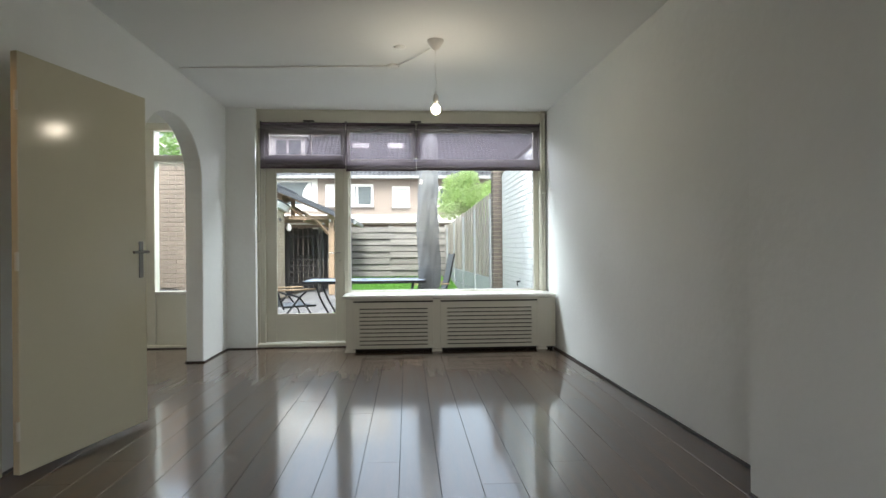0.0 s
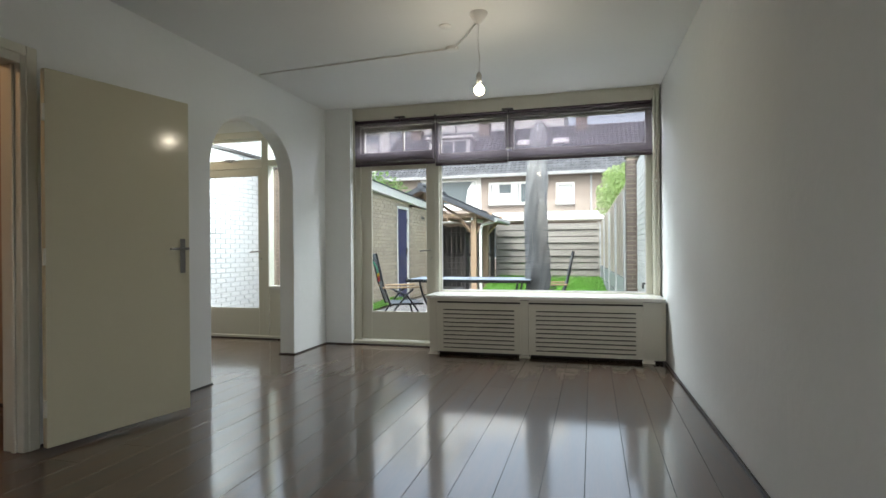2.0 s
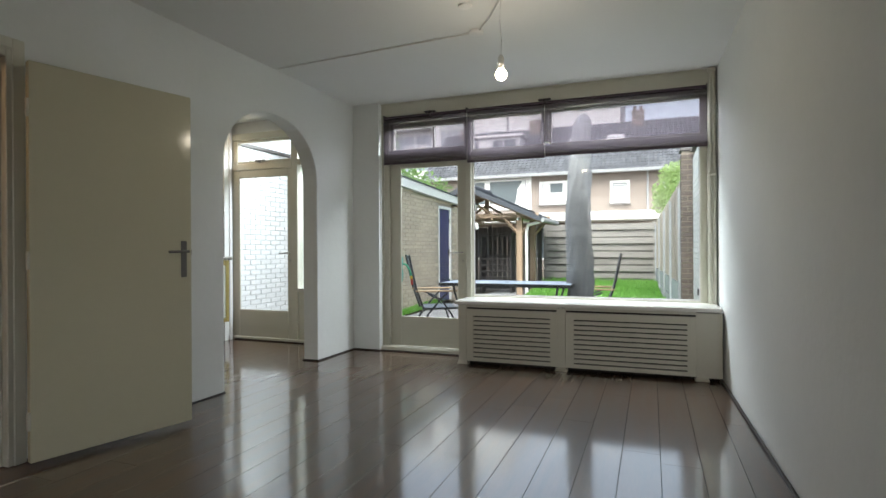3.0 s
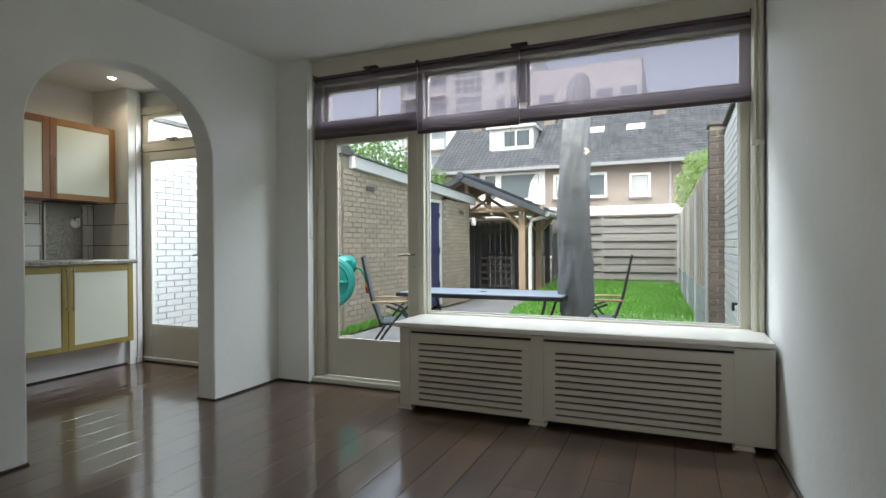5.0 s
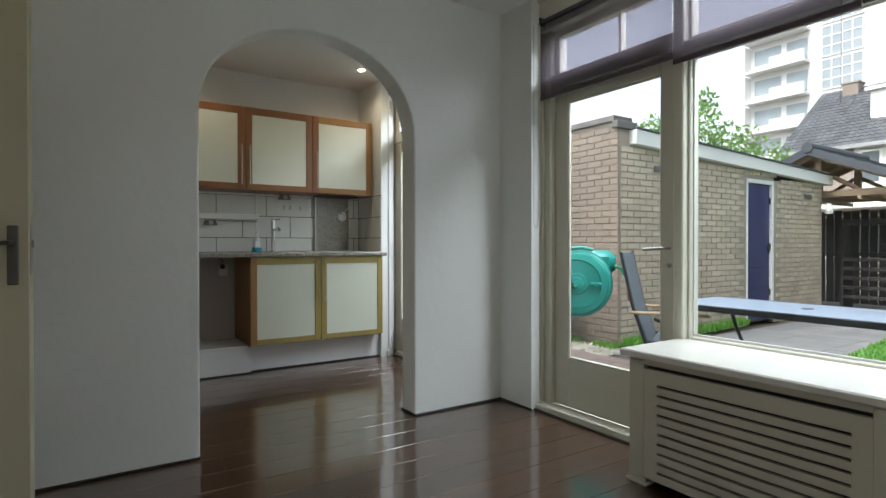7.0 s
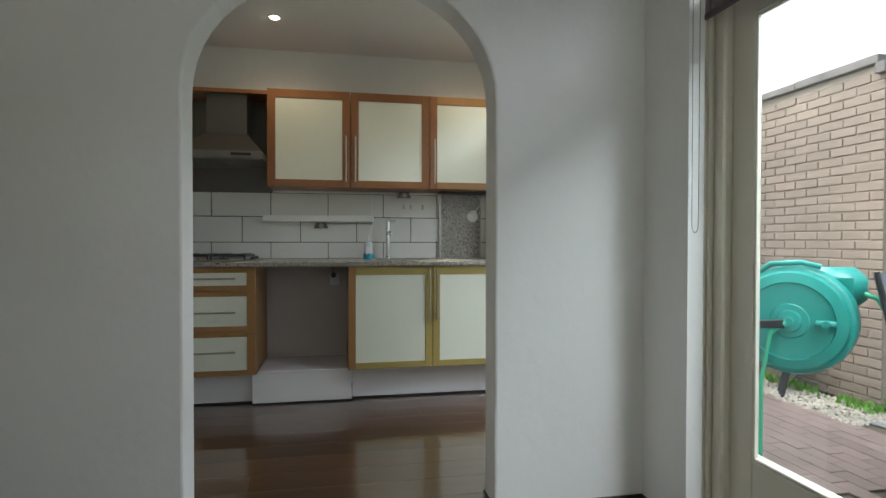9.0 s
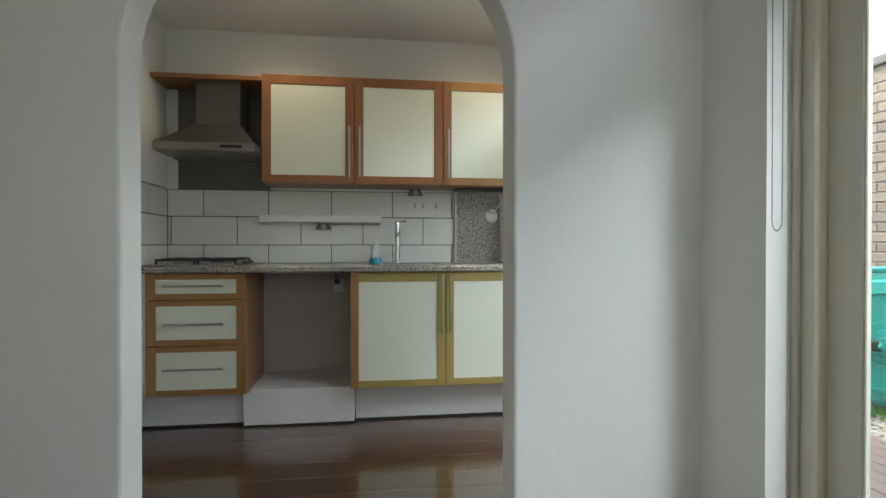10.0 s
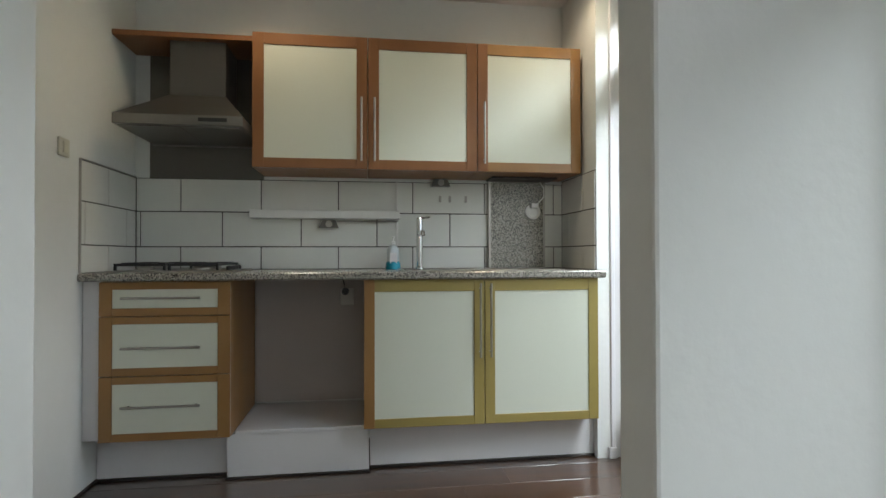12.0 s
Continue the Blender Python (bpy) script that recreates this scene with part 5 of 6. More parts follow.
for r, z in fine:
    ring = []
    for k in range(44):
        t = 2 * math.pi * k / 44
        w = 1 + 0.09 * math.sin(3 * t + z * 2.3) + 0.09 * (1 - 2 * abs(math.sin(2.5 * t + z * 3.4 + 0.8 * math.sin(z * 2.1)))) + 0.05 * (1 - 2 * abs(math.sin(4.5 * t - z * 5.3))) + 0.10 * noise.noise(Vector((math.cos(t) * 2.4, math.sin(t) * 2.4, z * 3.2)))
        off = 0.03 * math.sin(z * 2.6) + 0.06 * (z - 0.6)
        ring.append(bm.verts.new((0.66 + off * 0.5 + r * w * math.cos(t), 7.28 + r * w * 0.8 * math.sin(t), z)))
    rings.append(ring)
for a, b in zip(rings, rings[1:]):
    for k in range(44):
        bm.faces.new((a[k], a[(k + 1) % 44], b[(k + 1) % 44], b[k]))
bm.faces.new(rings[0][::-1])
bm.faces.new(rings[-1])
part("cover", bm, M["cover"], um, smooth=True)
part("pole", rod(bmesh.new(), (0.68, 7.28, GZ + 0.06), (0.68, 7.28, 0.5), 0.024, 14), M["iron"], um)
part("base", lathe(bmesh.new(), [(0.24, 0), (0.24, 0.04), (0.05, 0.07), (0.04, 0.2)], (0.68, 7.28, GZ), 28), M["concrete"], um)

rl = thing("hose_reel", "round teal plastic garden hose reel bracketed to the house wall", "hose reel", (-1.76, 6.92, GZ))
C = Vector((-1.71, 6.92, 0.77))
turn = pose(0, 0, 0, 0, 0, 38) @ pose(0, 0, 0, 90, 0, 0)


def reel(u, v, w):
    """A place on the reel: u along the drum's face, v out of the face, w up."""
    return C + Vector((u * math.cos(radians(38)) + v * math.sin(radians(38)), u * math.sin(radians(38)) - v * math.cos(radians(38)), w))


part("drum", lathe(bmesh.new(), [(0.235, -0.08), (0.262, -0.065), (0.27, -0.03), (0.27, 0.03), (0.262, 0.065), (0.24, 0.08)], C, 48, turn), M["teal"], rl, smooth=True)
part("side_disc", lathe(bmesh.new(), [(0.245, 0.08), (0.235, 0.10), (0.19, 0.112), (0.186, 0.104), (0.085, 0.106), (0.08, 0.113), (0.03, 0.115)], C, 48, turn), M["teal"], rl, smooth=True)
part("hub", lathe(bmesh.new(), [(0.055, 0.115), (0.05, 0.128), (0.024, 0.132), (0.022, 0.155)], C, 24, turn), M["teal"], rl, smooth=True)
crank = part("crank", rod(bmesh.new(), reel(0.11, 0.12, 0.0), reel(0.19, 0.125, 0.0), 0.016, 10), M["teal"], rl, smooth=True)
part("grip", rod(bmesh.new(), reel(0.15, 0.12, 0), reel(0.15, 0.16, 0), 0.018, 12), M["teal"], crank, smooth=True)
bm = boxes([(-0.02, 0.29, -0.10, 0.02, 0.06, 0.262)], 0.05)
bmesh.ops.transform(bm, matrix=Matrix.Translation(C) @ pose(0, 0, 0, 0, 0, 38) @ pose(0, 0.12, 0, 0, 0, 0), verts=bm.verts)
part("shroud", bm, M["teal"], rl, smooth=True)
part("carry_handle", tube(bmesh.new(), [reel(-0.14, 0.05, 0.235), reel(-0.09, 0.06, 0.275), reel(0.04, 0.06, 0.285), reel(0.12, 0.05, 0.265)], 0.014, 10), M["teal"], rl, smooth=True)
M["greenhose"] = material("green_hose", (0.05, 0.42, 0.25), 0.4, bump=0)
hose = part("hose", tube(bmesh.new(), [reel(0.28, -0.03, 0.14), reel(0.33, -0.03, 0.12), reel(0.37, -0.03, 0.05), reel(0.385, -0.03, -0.02)], 0.012, 10), M["greenhose"], rl, smooth=True)
part("connector", rod(bmesh.new(), reel(0.386, -0.03, -0.02), reel(0.39, -0.03, -0.06), 0.019, 12), M["yellow"], hose)
part("nozzle", rod(bmesh.new(), reel(0.39, -0.03, -0.06), reel(0.40, -0.03, -0.13), 0.016, 12), M["red"], hose)
part("bracket", boxes([(-1.67, -1.61, 6.352, 6.362, 0.68, 0.84), (-1.655, -1.625, 6.362, 6.80, 0.74, 0.78)], 0.004), M["iron"], rl)
part("feed_hose", tube(bmesh.new(), [reel(-0.01, 0.15, 0.0), reel(-0.07, 0.17, -0.06), reel(-0.11, 0.15, -0.3), reel(-0.12, 0.10, GZ + 0.02 - C.z)], 0.010, 8), M["greenhose"], rl, smooth=True)
pt = thing("folded_chairs", "stack of dark folded garden chairs leaning on the gable wall", "garden chair", (-3.25, 8.35, GZ))
for k in range(3):
    bm = tube(bmesh.new(), [(-3.42 + 0.07 * k, 8.15 - 0.05 * k, GZ), (-3.38 + 0.07 * k, 8.36 - 0.05 * k, 0.52), (-3.18 + 0.07 * k, 8.36 - 0.05 * k, 0.52), (-3.14 + 0.07 * k, 8.15 - 0.05 * k, GZ)], 0.014, 8)
    part("frame", bm, M["iron"], pt)
    part("cloth", slab(bmesh.new(), [(-3.39 + 0.07 * k, 0.10), (-3.17 + 0.07 * k, 0.10), (-3.19 + 0.07 * k, 0.50), (-3.37 + 0.07 * k, 0.50)], "y", 8.30 - 0.05 * k, 8.31 - 0.05 * k), M["mesh"], pt)

# ---- houses beyond ----
HY = 28.0
E0 = 4.80
hs = thing("terraced_house", "brown brick terraced house row with grey tiled roof and white bays", "house", (-3, 31, GZ))
part("wall", boxes([(-9.9, 9.0, HY, HY + 7.4, GZ, E0)]), M["facade"], hs)
bm = bmesh.new()
slab(bm, [(HY - 0.35, E0 - 0.02), (HY + 3.6, 7.75), (HY + 7.7, E0 - 0.02), (HY + 7.7, E0 - 0.2), (HY + 3.6, 7.55), (HY - 0.35, E0 - 0.14)], "x", -10.0, 9.1)
part("roof", bm, M["rooftile"], hs)
part("gutter", boxes([(-10.0, 9.1, HY - 0.45, HY - 0.33, E0 - 0.14, E0 + 0.02)], 0.02), M["zinc"], hs)


def house_window(x0, x1, z0, z1, splits=(), frame_w=0.12, label=""):
    w = part("window", boxes(frame_bars(x0, x1, z0, z1, (frame_w,) * 4, HY - 0.06, HY - 0.002), 0.01), M["whitepaint"], hs, label)
    for s in splits:
        part("mullion", boxes([(s - 0.05, s + 0.05, HY - 0.05, HY - 0.003, z0 + frame_w, z1 - frame_w)], 0.005), M["whitepaint"], w)
    part("pane", boxes([(x0 + frame_w, x1 - frame_w, HY - 0.03, HY - 0.02, z0 + frame_w, z1 - frame_w)]), M["farglass"], w)
    part("sill", boxes([(x0 - 0.05, x1 + 0.05, HY - 0.12, HY - 0.004, z0 - 0.08, z0 - 0.003)], 0.01), M["coping"], w)
    return w


w = house_window(-0.36, 0.54, 3.22, 4.30)
part("blind", boxes([(-0.22, 0.40, HY - 0.036, HY - 0.031, 3.36 + 0.09 * k, 3.42 + 0.09 * k) for k in range(9)]), M["curtain"], w)
house_window(1.98, 2.95, 3.22, 4.30)
house_window(-3.75, -1.32, 3.26, 4.42, (-2.15,))
part("bay_panel", boxes([(-7.4, -4.15, HY - 0.05, HY - 0.0025, 3.05, 4.74)], 0.01), M["whitepaint"], hs)
for x0, x1 in ((-7.2, -6.5), (-6.38, -4.35)):
    g = part("bay_window", boxes(frame_bars(x0, x1, 3.3, 4.6, (0.08,) * 4, HY - 0.10, HY - 0.052), 0.008), M["whitepaint"], hs)
    part("pane", boxes([(x0 + 0.08, x1 - 0.08, HY - 0.08, HY - 0.07, 3.38, 4.52)]), M["farglass"], g)
part("curtain", slab(bmesh.new(), [(-4.95, 3.4), (-4.45, 3.4), (-4.45, 4.5), (-4.6, 4.5), (-4.85, 4.1)], "y", HY - 0.09, HY - 0.082), M["curtain"], hs)
part("curtain", boxes([(-3.6, -2.25, HY - 0.036, HY - 0.031, 3.40, 3.85), (-3.6, -3.2, HY - 0.036, HY - 0.031, 3.85, 4.3), (-2.6, -2.25, HY - 0.036, HY - 0.031, 3.85, 4.3)]), M["curtain"], hs)
part("canopy", boxes([(-9.8, 9.0, HY - 1.6, HY - 0.0026, 2.35, 2.76)], 0.03), M["whitepaint"], hs)
part("downpipe", rod(bmesh.new(), (1.33, HY - 0.08, 2.7), (1.33, HY - 0.08, E0 - 0.1), 0.05, 10), M["zinc"], hs)
for x0, x1 in ((-8.6, -6.2), (-4.6, -2.0), (0.1, 2.2)):
    g = part("ground_window", boxes(frame_bars(x0, x1, 0.5, 2.2, (0.1,) * 4, HY - 0.06, HY - 0.002), 0.01), M["whitepaint"], hs)
    part("pane", boxes([(x0 + 0.1, x1 - 0.1, HY - 0.03, HY - 0.02, 0.6, 2.1)]), M["farglass"], g)
slope = (7.75 - E0) / 3.95


def roof_z(y):
    return E0 - 0.02 + (y - HY + 0.35) * slope


dm = part("dormer", boxes([(-7.3, -5.0, 29.2, 31.5, 5.75, 7.05), (-7.45, -4.85, 29.05, 31.5, 7.05, 7.2)], 0.02), M["whitepaint"], hs)
for x0, x1 in ((-6.5, -5.95), (-5.85, -5.2)):
    part("pane", boxes([(x0, x1, 29.185, 29.198, 6.15, 6.9)]), M["farglass"], dm)
for x0 in (-2.55, -0.65):
    y0 = 30.05
    bm = bmesh.new()
    slab(bm, [(y0, roof_z(y0) + 0.06), (y0 + 0.45, roof_z(y0 + 0.45) + 0.06), (y0 + 0.45, roof_z(y0 + 0.45) + 0.12), (y0, roof_z(y0) + 0.12)], "x", x0, x0 + 0.85)
    sk_ = part("skylight", bm, M["whitepaint"], hs)
for x0, x1, z1 in ((0.55, 1.15, 8.25), (-4.9, -4.3, 8.2), (-9.0, -8.4, 8.0)):
    part("chimney", boxes([(x0, x1, 31.2, 31.8, 7.2, z1), (x0 - 0.04, x1 + 0.04, 31.16, 31.84, z1, z1 + 0.08)], 0.01), M["facade"], hs)
for k in range(2):
    part("flue", rod(bmesh.new(), (0.7 + 0.3 * k, 31.5, 8.33), (0.7 + 0.3 * k, 31.5, 8.6), 0.08, 10), M["facade"], hs)

# curved roof tiles on the slope that faces the garden
verts, faces = [], []
tw, tl = 0.23, 0.27
across, up_n = int(19.0 / tw), int(math.hypot(3.95, 7.75 - E0) / tl) + 1
d_ = Vector((0, 3.95, 7.75 - E0)).normalized()
nn = Vector((0, -d_.z, d_.y))
for j in range(up_n):
    for i in range(across):
        base = Vector((-10.0 + i * tw, HY - 0.37, E0 - 0.01)) + d_ * (j * tl)
        if -7.4 < base.x < -5.1 and 29.0 < base.y and base.z < 7.2:
            continue
        b = len(verts)
        for v, lift in ((0.0, 0.035), (tl + 0.02, 0.010)):
            for u, h in ((0.0, 0.02), (0.25, 0.045), (0.5, 0.02), (0.75, 0.0), (1.0, 0.012)):
                verts.append(tuple(base + Vector((u * tw, 0, 0)) + d_ * v + nn * (h + lift)))
        for k in range(4):
            faces.append((b + k, b + k + 1, b + k + 6, b + k + 5))
        b2 = len(verts)
        for u, h in ((0.0, 0.02), (0.25, 0.045), (0.5, 0.02), (0.75, 0.0), (1.0, 0.012)):
            verts.append(tuple(base + Vector((u * tw, 0, 0)) + nn * (h + 0.0)))
        for k in range(4):
            faces.append((b + k, b2 + k, b2 + k + 1, b + k + 1))
me = bpy.data.meshes.new("roof_tiles")
me.from_pydata(verts, [], faces)
me.materials.append(M["rooftile"])
ob = tagged(new("roof_tiles", me), kind="stuff")
ob.parent = hs
ob.matrix_parent_inverse = Matrix.Translation(-ORIGIN[hs])

# apartment building
ab = thing("apartment_building", "tall pale apartment building with rows of balconies", "building", (-18, 62, GZ))
part("wall", boxes([(-28.0, -13.5, 60.0, 74, GZ, 24.0), (-13.5, -1.5, 61.0, 74, GZ, 20.0)]), M["flat"], ab)
for s in range(7):
    z = 3.0 + 3.0 * s
    for x0, x1 in ((-27.9, -22.4),):
        bl = part("balcony", boxes([(x0, x1, 58.8, 60.0, z, z + 0.25)]), M["flat"], ab)
        part("railing", boxes([(x0 + 2.4, x1, 58.85, 58.9, z + 0.25, z + 1.15)]), M["curtain"], bl)
        part("side_screen", boxes([(x0, x0 + 0.12, 58.8, 60.0, z + 0.25, z + 2.75)]), M["flat"], bl)
    wn_ = part("window", boxes([(-27.4, -24.9, 59.95, 59.99, z + 0.9, z + 2.4)]), M["flatglass"], ab)
    part("window", boxes([(-24.4, -22.6, 59.95, 59.99, z + 0.4, z + 2.4)]), M["flatglass"], ab)
    st = part("stair_window", boxes([(-21.4, -18.2, 59.93, 59.99, z + 0.1, z + 2.8)]), M["flatglass"], ab)
    part("glazing_bar", boxes([(-21.4 + 0.8 * k - 0.06, -21.4 + 0.8 * k + 0.06, 59.88, 59.929, z + 0.1, z + 2.8) for k in range(5)] + [(-21.4, -18.2, 59.88, 59.928, z + 0.1 + 0.9 * k, z + 0.22 + 0.9 * k) for k in range(4)]), M["flat"], st)
    for x in (-16.6, -14.9):
        part("window", boxes([(x, x + 1.0, 59.95, 59.99, z + 0.9, z + 2.2)]), M["flatglass"], ab)
    for x in (-12.0, -9.0, -6.0, -3.6):
        if z < 17:
            part("window", boxes([(x, x + 1.6, 60.95, 60.99, z + 0.9, z + 2.3)]), M["flatglass"], ab)
solo("backdrop_hedge", boxes([(-60, 60, 90, 92, GZ, 5)]), M["leaf"], kind="structure")


# ---- trees ----
def tree(name, label, at, height, trunk_r, clumps, leaves, size, mat, seed):
    t = thing(name, label, "tree", at)
    r = np.random.default_rng(seed)
    bm = tube(bmesh.new(), [Vector(at), Vector(at) + Vector((0.05, 0, height * 0.35)), Vector(at) + Vector((-0.04, 0.05, height * 0.7))], trunk_r, 9)
    part("trunk", bm, M["bark"], t)
    for c in clumps:
        mid_ = Vector(at) + Vector((0, 0, height * 0.5))
        part("limb", rod(bmesh.new(), mid_, Vector(c[:3]), trunk_r * 0.5, 7, trunk_r * 0.12), M["bark"], t)
    verts, faces = [], []
    weights = np.array([c[3] ** 2 for c in clumps])
    pick = r.choice(len(clumps), leaves, p=weights / weights.sum())
    for k in pick:
        cx, cy, cz, cr = clumps[k]
        d = r.normal(size=3)
        d /= np.linalg.norm(d)
        p = np.array((cx, cy, cz)) + d * cr * r.random() ** 0.4 * np.array((1, 1, 0.75))
        u = r.normal(size=3)
        u /= np.linalg.norm(u)
        v = np.cross(u, r.normal(size=3))
        v /= np.linalg.norm(v)
        s = size * r.uniform(0.6, 1.2)
        b = len(verts)
        verts += [tuple(p - u * s), tuple(p + v * s * 0.5), tuple(p + u * s), tuple(p - v * s * 0.5)]
        faces.append((b, b + 1, b + 2, b + 3))
    me = bpy.data.meshes.new("crown")
    me.from_pydata([tuple(Vector(v) - Vector(at)) for v in verts], [], faces)
    me.materials.append(mat)
    ob = tagged(new("crown", me), kind="stuff")
    ob.parent = t
    return t


cl = [(-6.9, 15.6, 3.3, 0.8), (-6.0, 15.3, 3.7, 0.8), (-5.2, 15.5, 3.2, 0.7), (-4.5, 15.6, 2.8, 0.6), (-7.3, 15.8, 4.0, 0.55), (-6.3, 16.0, 4.5, 0.5), (-5.5, 15.8, 2.6, 0.7), (-7.8, 15.4, 3.0, 0.7), (-3.9, 15.8, 2.5, 0.4)]
tree("garden_tree", "loose green leafy tree behind the brick shed", (-6.0, 15.6, GZ), 4.2, 0.10, cl, 3600, 0.075, M["leaf"], 3)
cl = [(2.2, 20.0, 2.9, 0.75), (2.9, 20.3, 3.0, 0.8), (2.3, 20.2, 3.5, 0.6), (3.3, 20.0, 2.6, 0.8), (2.7, 20.3, 3.75, 0.45), (1.95, 19.9, 2.5, 0.5), (3.6, 20.2, 3.3, 0.5)]
tree("young_tree", "bright yellow-green young tree behind the board fence", (2.7, 20.2, GZ), 3.6, 0.07, cl, 9000, 0.06, M["leaf_light"], 5)


# ---- pieces: planks, tiles, paving, bricks ----
def share(name, bm, mat):
    return finish(name, bm, mat)


def place(mesh, parent, m, name=None):
    ob = new(name or mesh.name, mesh)
    ob.parent = parent
    ob.matrix_basis = Matrix.Translation(-ORIGIN.get(parent, Vector())) @ m
    return ob


# floor boards, laid towards the garden, with a fine bevel on their long edges
PITCH, X_LINE = 0.192, 0.155
r = np.random.default_rng(11)
plank_meshes = {}
for k in range(-21, 11):
    x0 = X_LINE + k * PITCH
    y = BACK - 0.1 - r.uniform(0, 2.0)
    while y < 6.2:
        length = 2.4
        a, b = max(y, BACK), min(y + length, 6.16)
        if b - a > 0.05 and x0 > -4.0 and x0 < 2.1:
            x1 = min(x0 + PITCH, 2.1)
            bm = bmesh.new()
            g = 0.0009
            slab(bm, [(x0 + g, -0.009), (x1 - g, -0.009), (x1 - g, -0.0012), (x1 - g - 0.0008, 0.0), (x0 + g + 0.0008, 0.0), (x0 + g, -0.0012)], "y", a + 0.0006, b - 0.0006)
            part("plank", bm, M["plank"], floor)
        y += length

# wall tiles
tiles = tagged(new("tiling"), kind="structure")
ORIGIN[tiles] = Vector()
part("grout_bed", boxes([(KX, KX + 0.004, 3.452, 5.984, 1.015, 1.54), (KX + 0.004, KF, 3.45, 3.454, 1.015, 1.54), (KX + 0.004, -3.352, 5.981, 5.985, 1.015, 1.56)]), M["grout"], tiles)
J, TW = 0.0029, 0.4445
for z0, z1, first in ((1.015, 1.147, 3.254), (1.147, 1.349, 3.0375), (1.349, 1.539, 3.254)):
    y = first
    while y < 5.985:
        a, b = max(y, 3.458), min(y + TW, 5.978)
        if b - a > 0.01:
            part("tile", boxes([(KX + 0.003, KX + 0.009, a + J, b - J, z0 + J, z1 - J)], 0.001), M["tile"], tiles)
        y += TW
    for side, y0, y1 in ((1, 3.452, 3.459), (-1, 5.976, 5.983)):
        x = KX + 0.01
        step = 0.33 if first > 3.2 else 0.12
        end = KF if side > 0 else -3.352
        while x < end - 0.005:
            b = min(x + step, end)
            part("tile", boxes([(x + J, b - J, y0, y1, z0 + J, z1 - J + (0.018 if side < 0 and z1 > 1.5 else 0))], 0.001), M["tile"], tiles)
            x, step = b, TW
part("edge_trim", boxes([(KX + 0.01, KF + 0.004, 3.45, 3.461, 1.539, 1.545), (KF - 0.001, KF + 0.006, 3.45, 3.461, 1.015, 1.539)], 0.001), M["steel"], tiles)

# patio slabs
patio = tagged(new("pavement"), kind="structure")
ORIGIN[patio] = Vector()
part("bedding", boxes([(-3.88, 2.0, 6.36, 8.0, GZ - 0.04, GZ - 0.014), (-2.6, -0.6, 8.0, 15.6, GZ - 0.04, GZ - 0.014)]), M["soil"], patio)
grey = share("slab", boxes([(0.002, 0.298, 0.002, 0.298, -0.012, 0)], 0.003), M["paver"])
red = share("paver", boxes([(0.002, 0.208, 0.002, 0.103, -0.012, 0)], 0.003), M["redpaver"])
for i in range(20):
    for j in range(6):
        x, y = -3.88 + 0.3 * i, 6.36 + 0.3 * j
        if x > -1.35 and x < 1.8 and y < 8.0:
            place(grey, patio, pose(x, y, GZ + r.uniform(-0.002, 0.002)))
for i in range(6):
    for j in range(25):
        x, y = -2.45 + 0.3 * i, 8.16 + 0.3 * j
        place(grey, patio, pose(x, y, GZ + r.uniform(-0.002, 0.002)))
count = 0
for i in range(12):
    for j in range(16):
        x, y = -3.86 + 0.21 * i + (0.105 if j % 2 else 0), 6.36 + 0.105 * j
        if x + 0.2 < -1.35 and y < 8.0:
            place(red, patio, pose(x, y, GZ + r.uniform(-0.002, 0.002)))


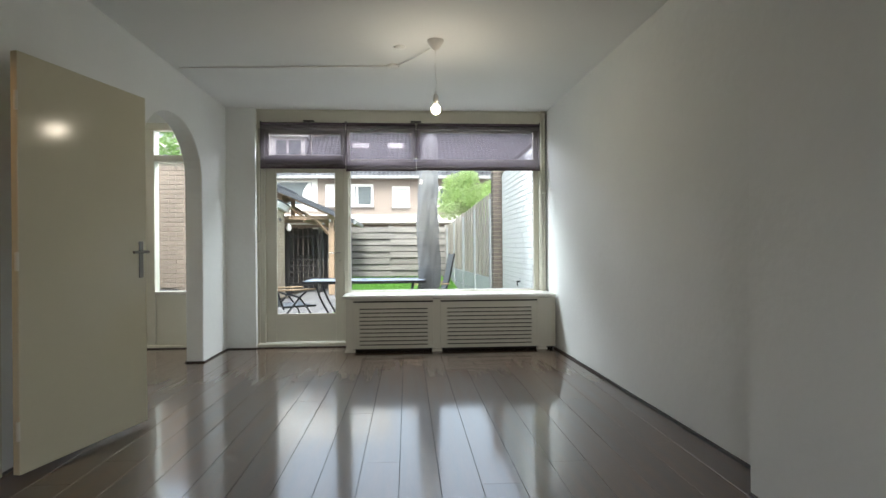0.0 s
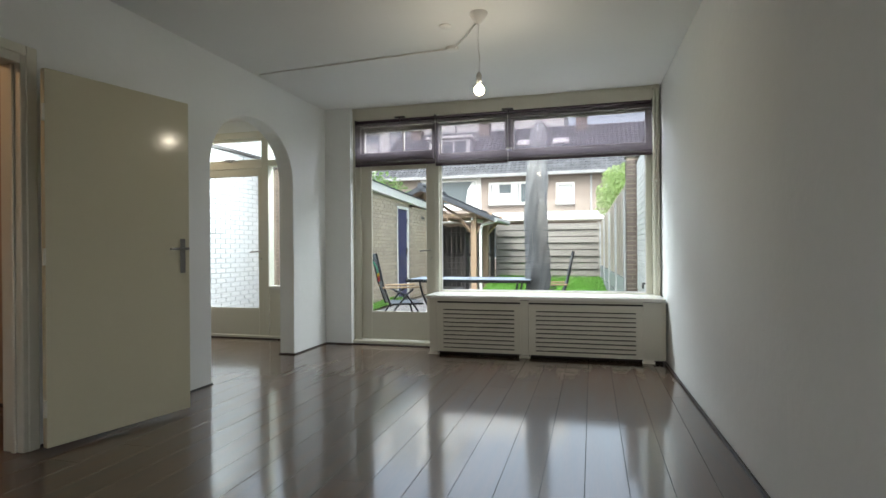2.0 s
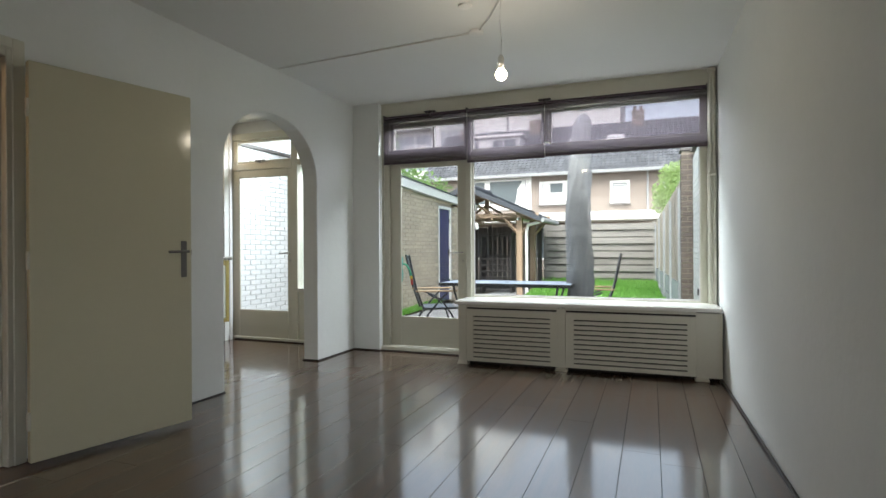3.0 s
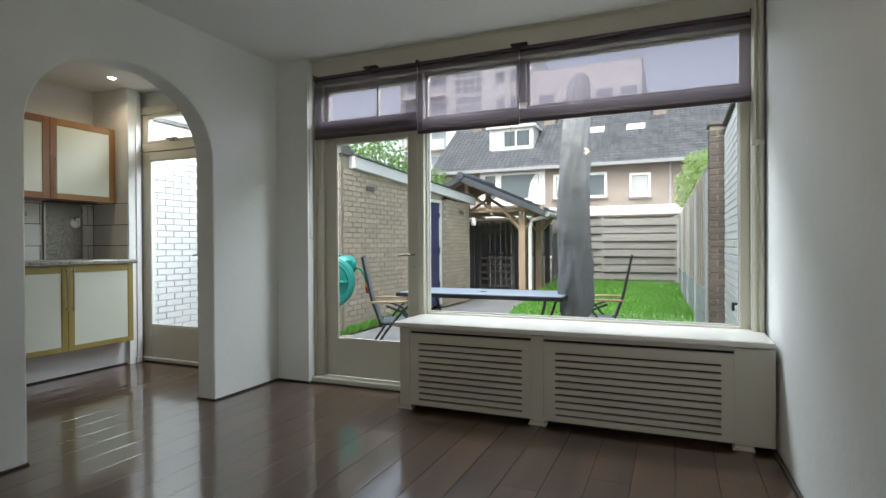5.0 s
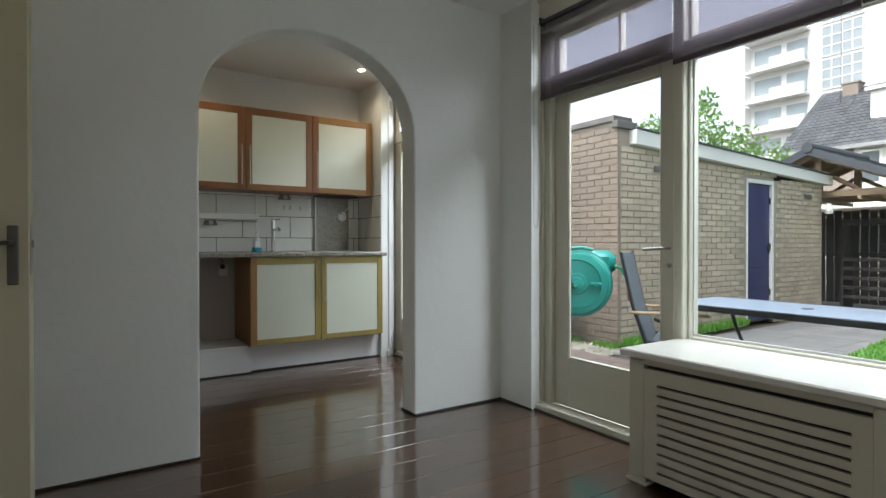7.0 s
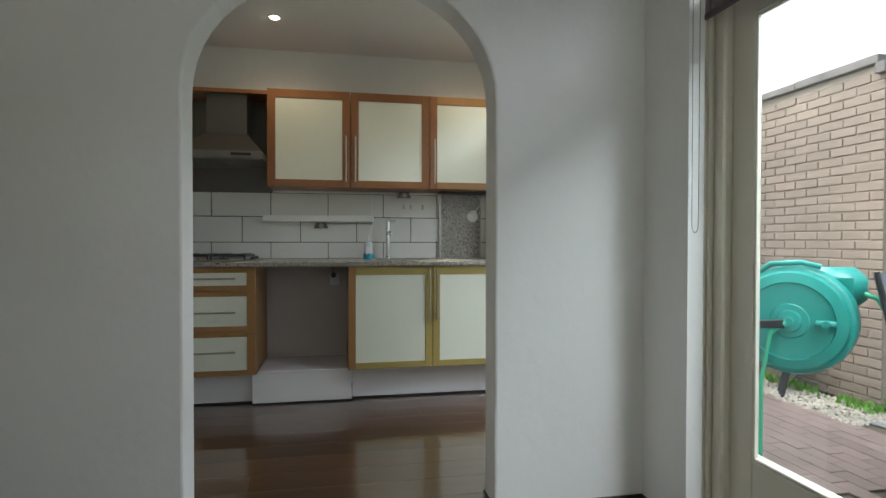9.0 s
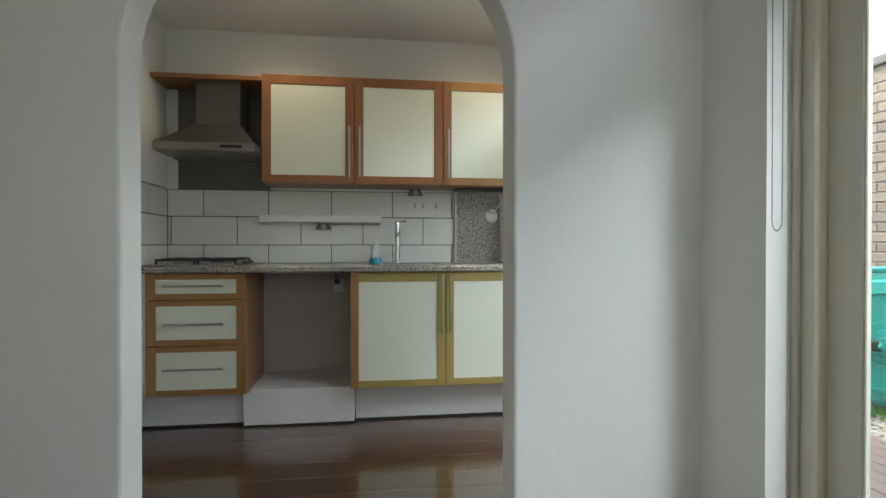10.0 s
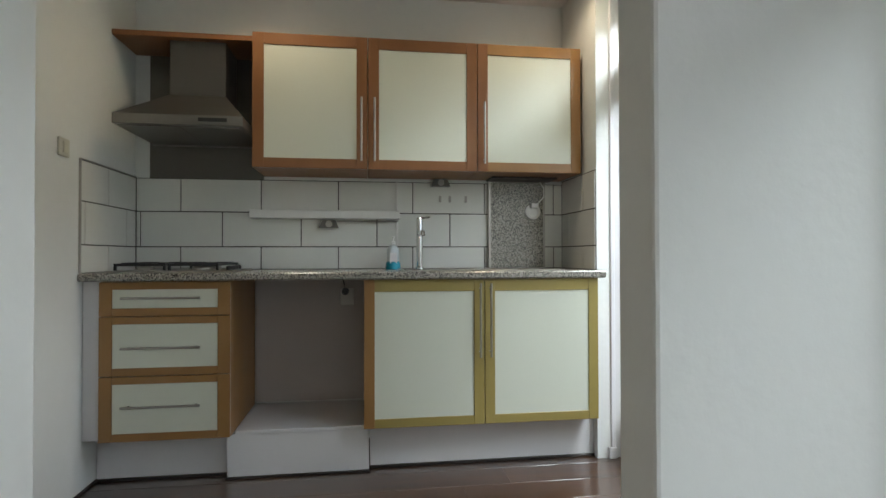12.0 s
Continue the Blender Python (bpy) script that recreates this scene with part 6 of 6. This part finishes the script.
def brick_wall(parent, start, along, out, length, top, mats, holes=(), parts=300, bw=0.210, bh=0.060, joint=0.012, near=0.0, depth=0.012):
    """Courses of bricks that stand proud of a mortar face. start: foot of the wall; along and out: unit vectors; top(u): height."""
    along, out, start = Vector(along), Vector(out), Vector(start)
    basis = Matrix((along, out, Vector((0, 0, 1)))).transposed().to_4x4()
    if basis.determinant() < 0:
        along, start = -along, start + along * length
        basis = Matrix((along, out, Vector((0, 0, 1)))).transposed().to_4x4()
        flip = True
    else:
        flip = False
    rr = np.random.default_rng(int(abs(start.x * 100 + start.y * 10)) + 1)
    full = share("brick", boxes([(0, bw, 0, depth, 0, bh)], 0.003), mats[0])
    cut = share("brick", boxes([(0, bw / 2 - joint / 2, 0, depth, 0, bh)], 0.003), mats[0])
    pieces = []
    z, row = 0.0, 0
    while z < 3:
        u = 0.0 if row % 2 == 0 else -(bw + joint) / 2
        while u < length - 0.04:
            real_u = length - u - bw / 2 if flip else u + bw / 2
            if z + bh < top(real_u) - start.z + 0.0:
                if not any(a < real_u < b and c < z + start.z + bh / 2 < d for a, b, c, d in holes):
                    is_cut = u < 0 or u + bw > length
                    uu = max(u, 0.0)
                    if not is_cut or uu + bw / 2 - joint / 2 <= length + 0.01:
                        pieces.append((real_u, uu, z, is_cut))
            u += bw + joint
        z += bh + joint
        row += 1
    pieces.sort(key=lambda p: (p[0] - near) ** 2 * 0.6 + (p[2] - 1.2) ** 2)
    for _, u, z, is_cut in pieces[:parts]:
        m = Matrix.Translation(start + along * u + Vector((0, 0, z)) + out * rr.uniform(-0.003, 0.002)) @ basis
        place(cut if is_cut else full, parent, m, "brick")
    verts, faces = [], []
    for _, u, z, is_cut in pieces[parts:]:
        w = bw / 2 - joint / 2 if is_cut else bw
        o = start + along * u + Vector((0, 0, z)) + out * rr.uniform(-0.003, 0.002)
        b = len(verts)
        for q in ((0, 0, 0), (w, 0, 0), (w, 0, bh), (0, 0, bh), (0.003, depth, 0.003), (w - 0.003, depth, 0.003), (w - 0.003, depth, bh - 0.003), (0.003, depth, bh - 0.003)):
            verts.append(tuple(o + along * q[0] + out * q[1] + Vector((0, 0, q[2])) - ORIGIN.get(parent, Vector())))
        faces += [(b + 4, b + 5, b + 6, b + 7), (b, b + 1, b + 5, b + 4), (b + 1, b + 2, b + 6, b + 5), (b + 2, b + 3, b + 7, b + 6), (b + 3, b, b + 4, b + 7)]
    if faces:
        me = bpy.data.meshes.new("brickwork")
        me.from_pydata(verts, [], faces)
        me.materials.append(mats[1])
        bmm = bmesh.new()
        bmm.from_mesh(me)
        bmesh.ops.recalc_face_normals(bmm, faces=bmm.faces)
        bmm.to_mesh(me)
        bmm.free()
        ob = tagged(new("brickwork", me), kind="stuff")
        ob.parent = parent


brick_wall(shed, (-2.612, 8.515, GZ), (0, 1, 0), (1, 0, 0), 4.92, lambda u: 2.22 - 0.035 * u, (M["shedbrick"], M["shedbrick_far"]), holes=((2.57, 3.50, -1, 2.02), (0.62, 0.87, 1.9, 2.0), (4.3, 4.58, 1.76, 1.86)), near=0.8)
brick_wall(shed, (-3.88, 8.515, GZ), (1, 0, 0), (0, -1, 0), 1.28, lambda u: 2.44, (M["gablebrick"], M["gablebrick_far"]), near=0.9)
brick_wall(wl, (-3.892, 6.36, GZ), (0, 1, 0), (1, 0, 0), 2.14, lambda u: 2.55, (M["whitebrick"], M["whitebrick"]), near=1.2)
brick_wall(wr, (2.012, 6.36, GZ), (0, 1, 0), (-1, 0, 0), 2.69, lambda u: 2.42 - 0.022 * u, (M["whitebrick"], M["whitebrick"]), near=2.0)
brick_wall(wr, (1.862, 9.062, GZ), (1, 0, 0), (0, -1, 0), 0.15, lambda u: 2.44, (M["pierbrick"], M["pierbrick"]), bw=0.15, near=0.05)
brick_wall(wr, (1.862, 9.062, GZ), (0, 1, 0), (-1, 0, 0), 0.21, lambda u: 2.44, (M["pierbrick"], M["pierbrick"]), near=0.05)
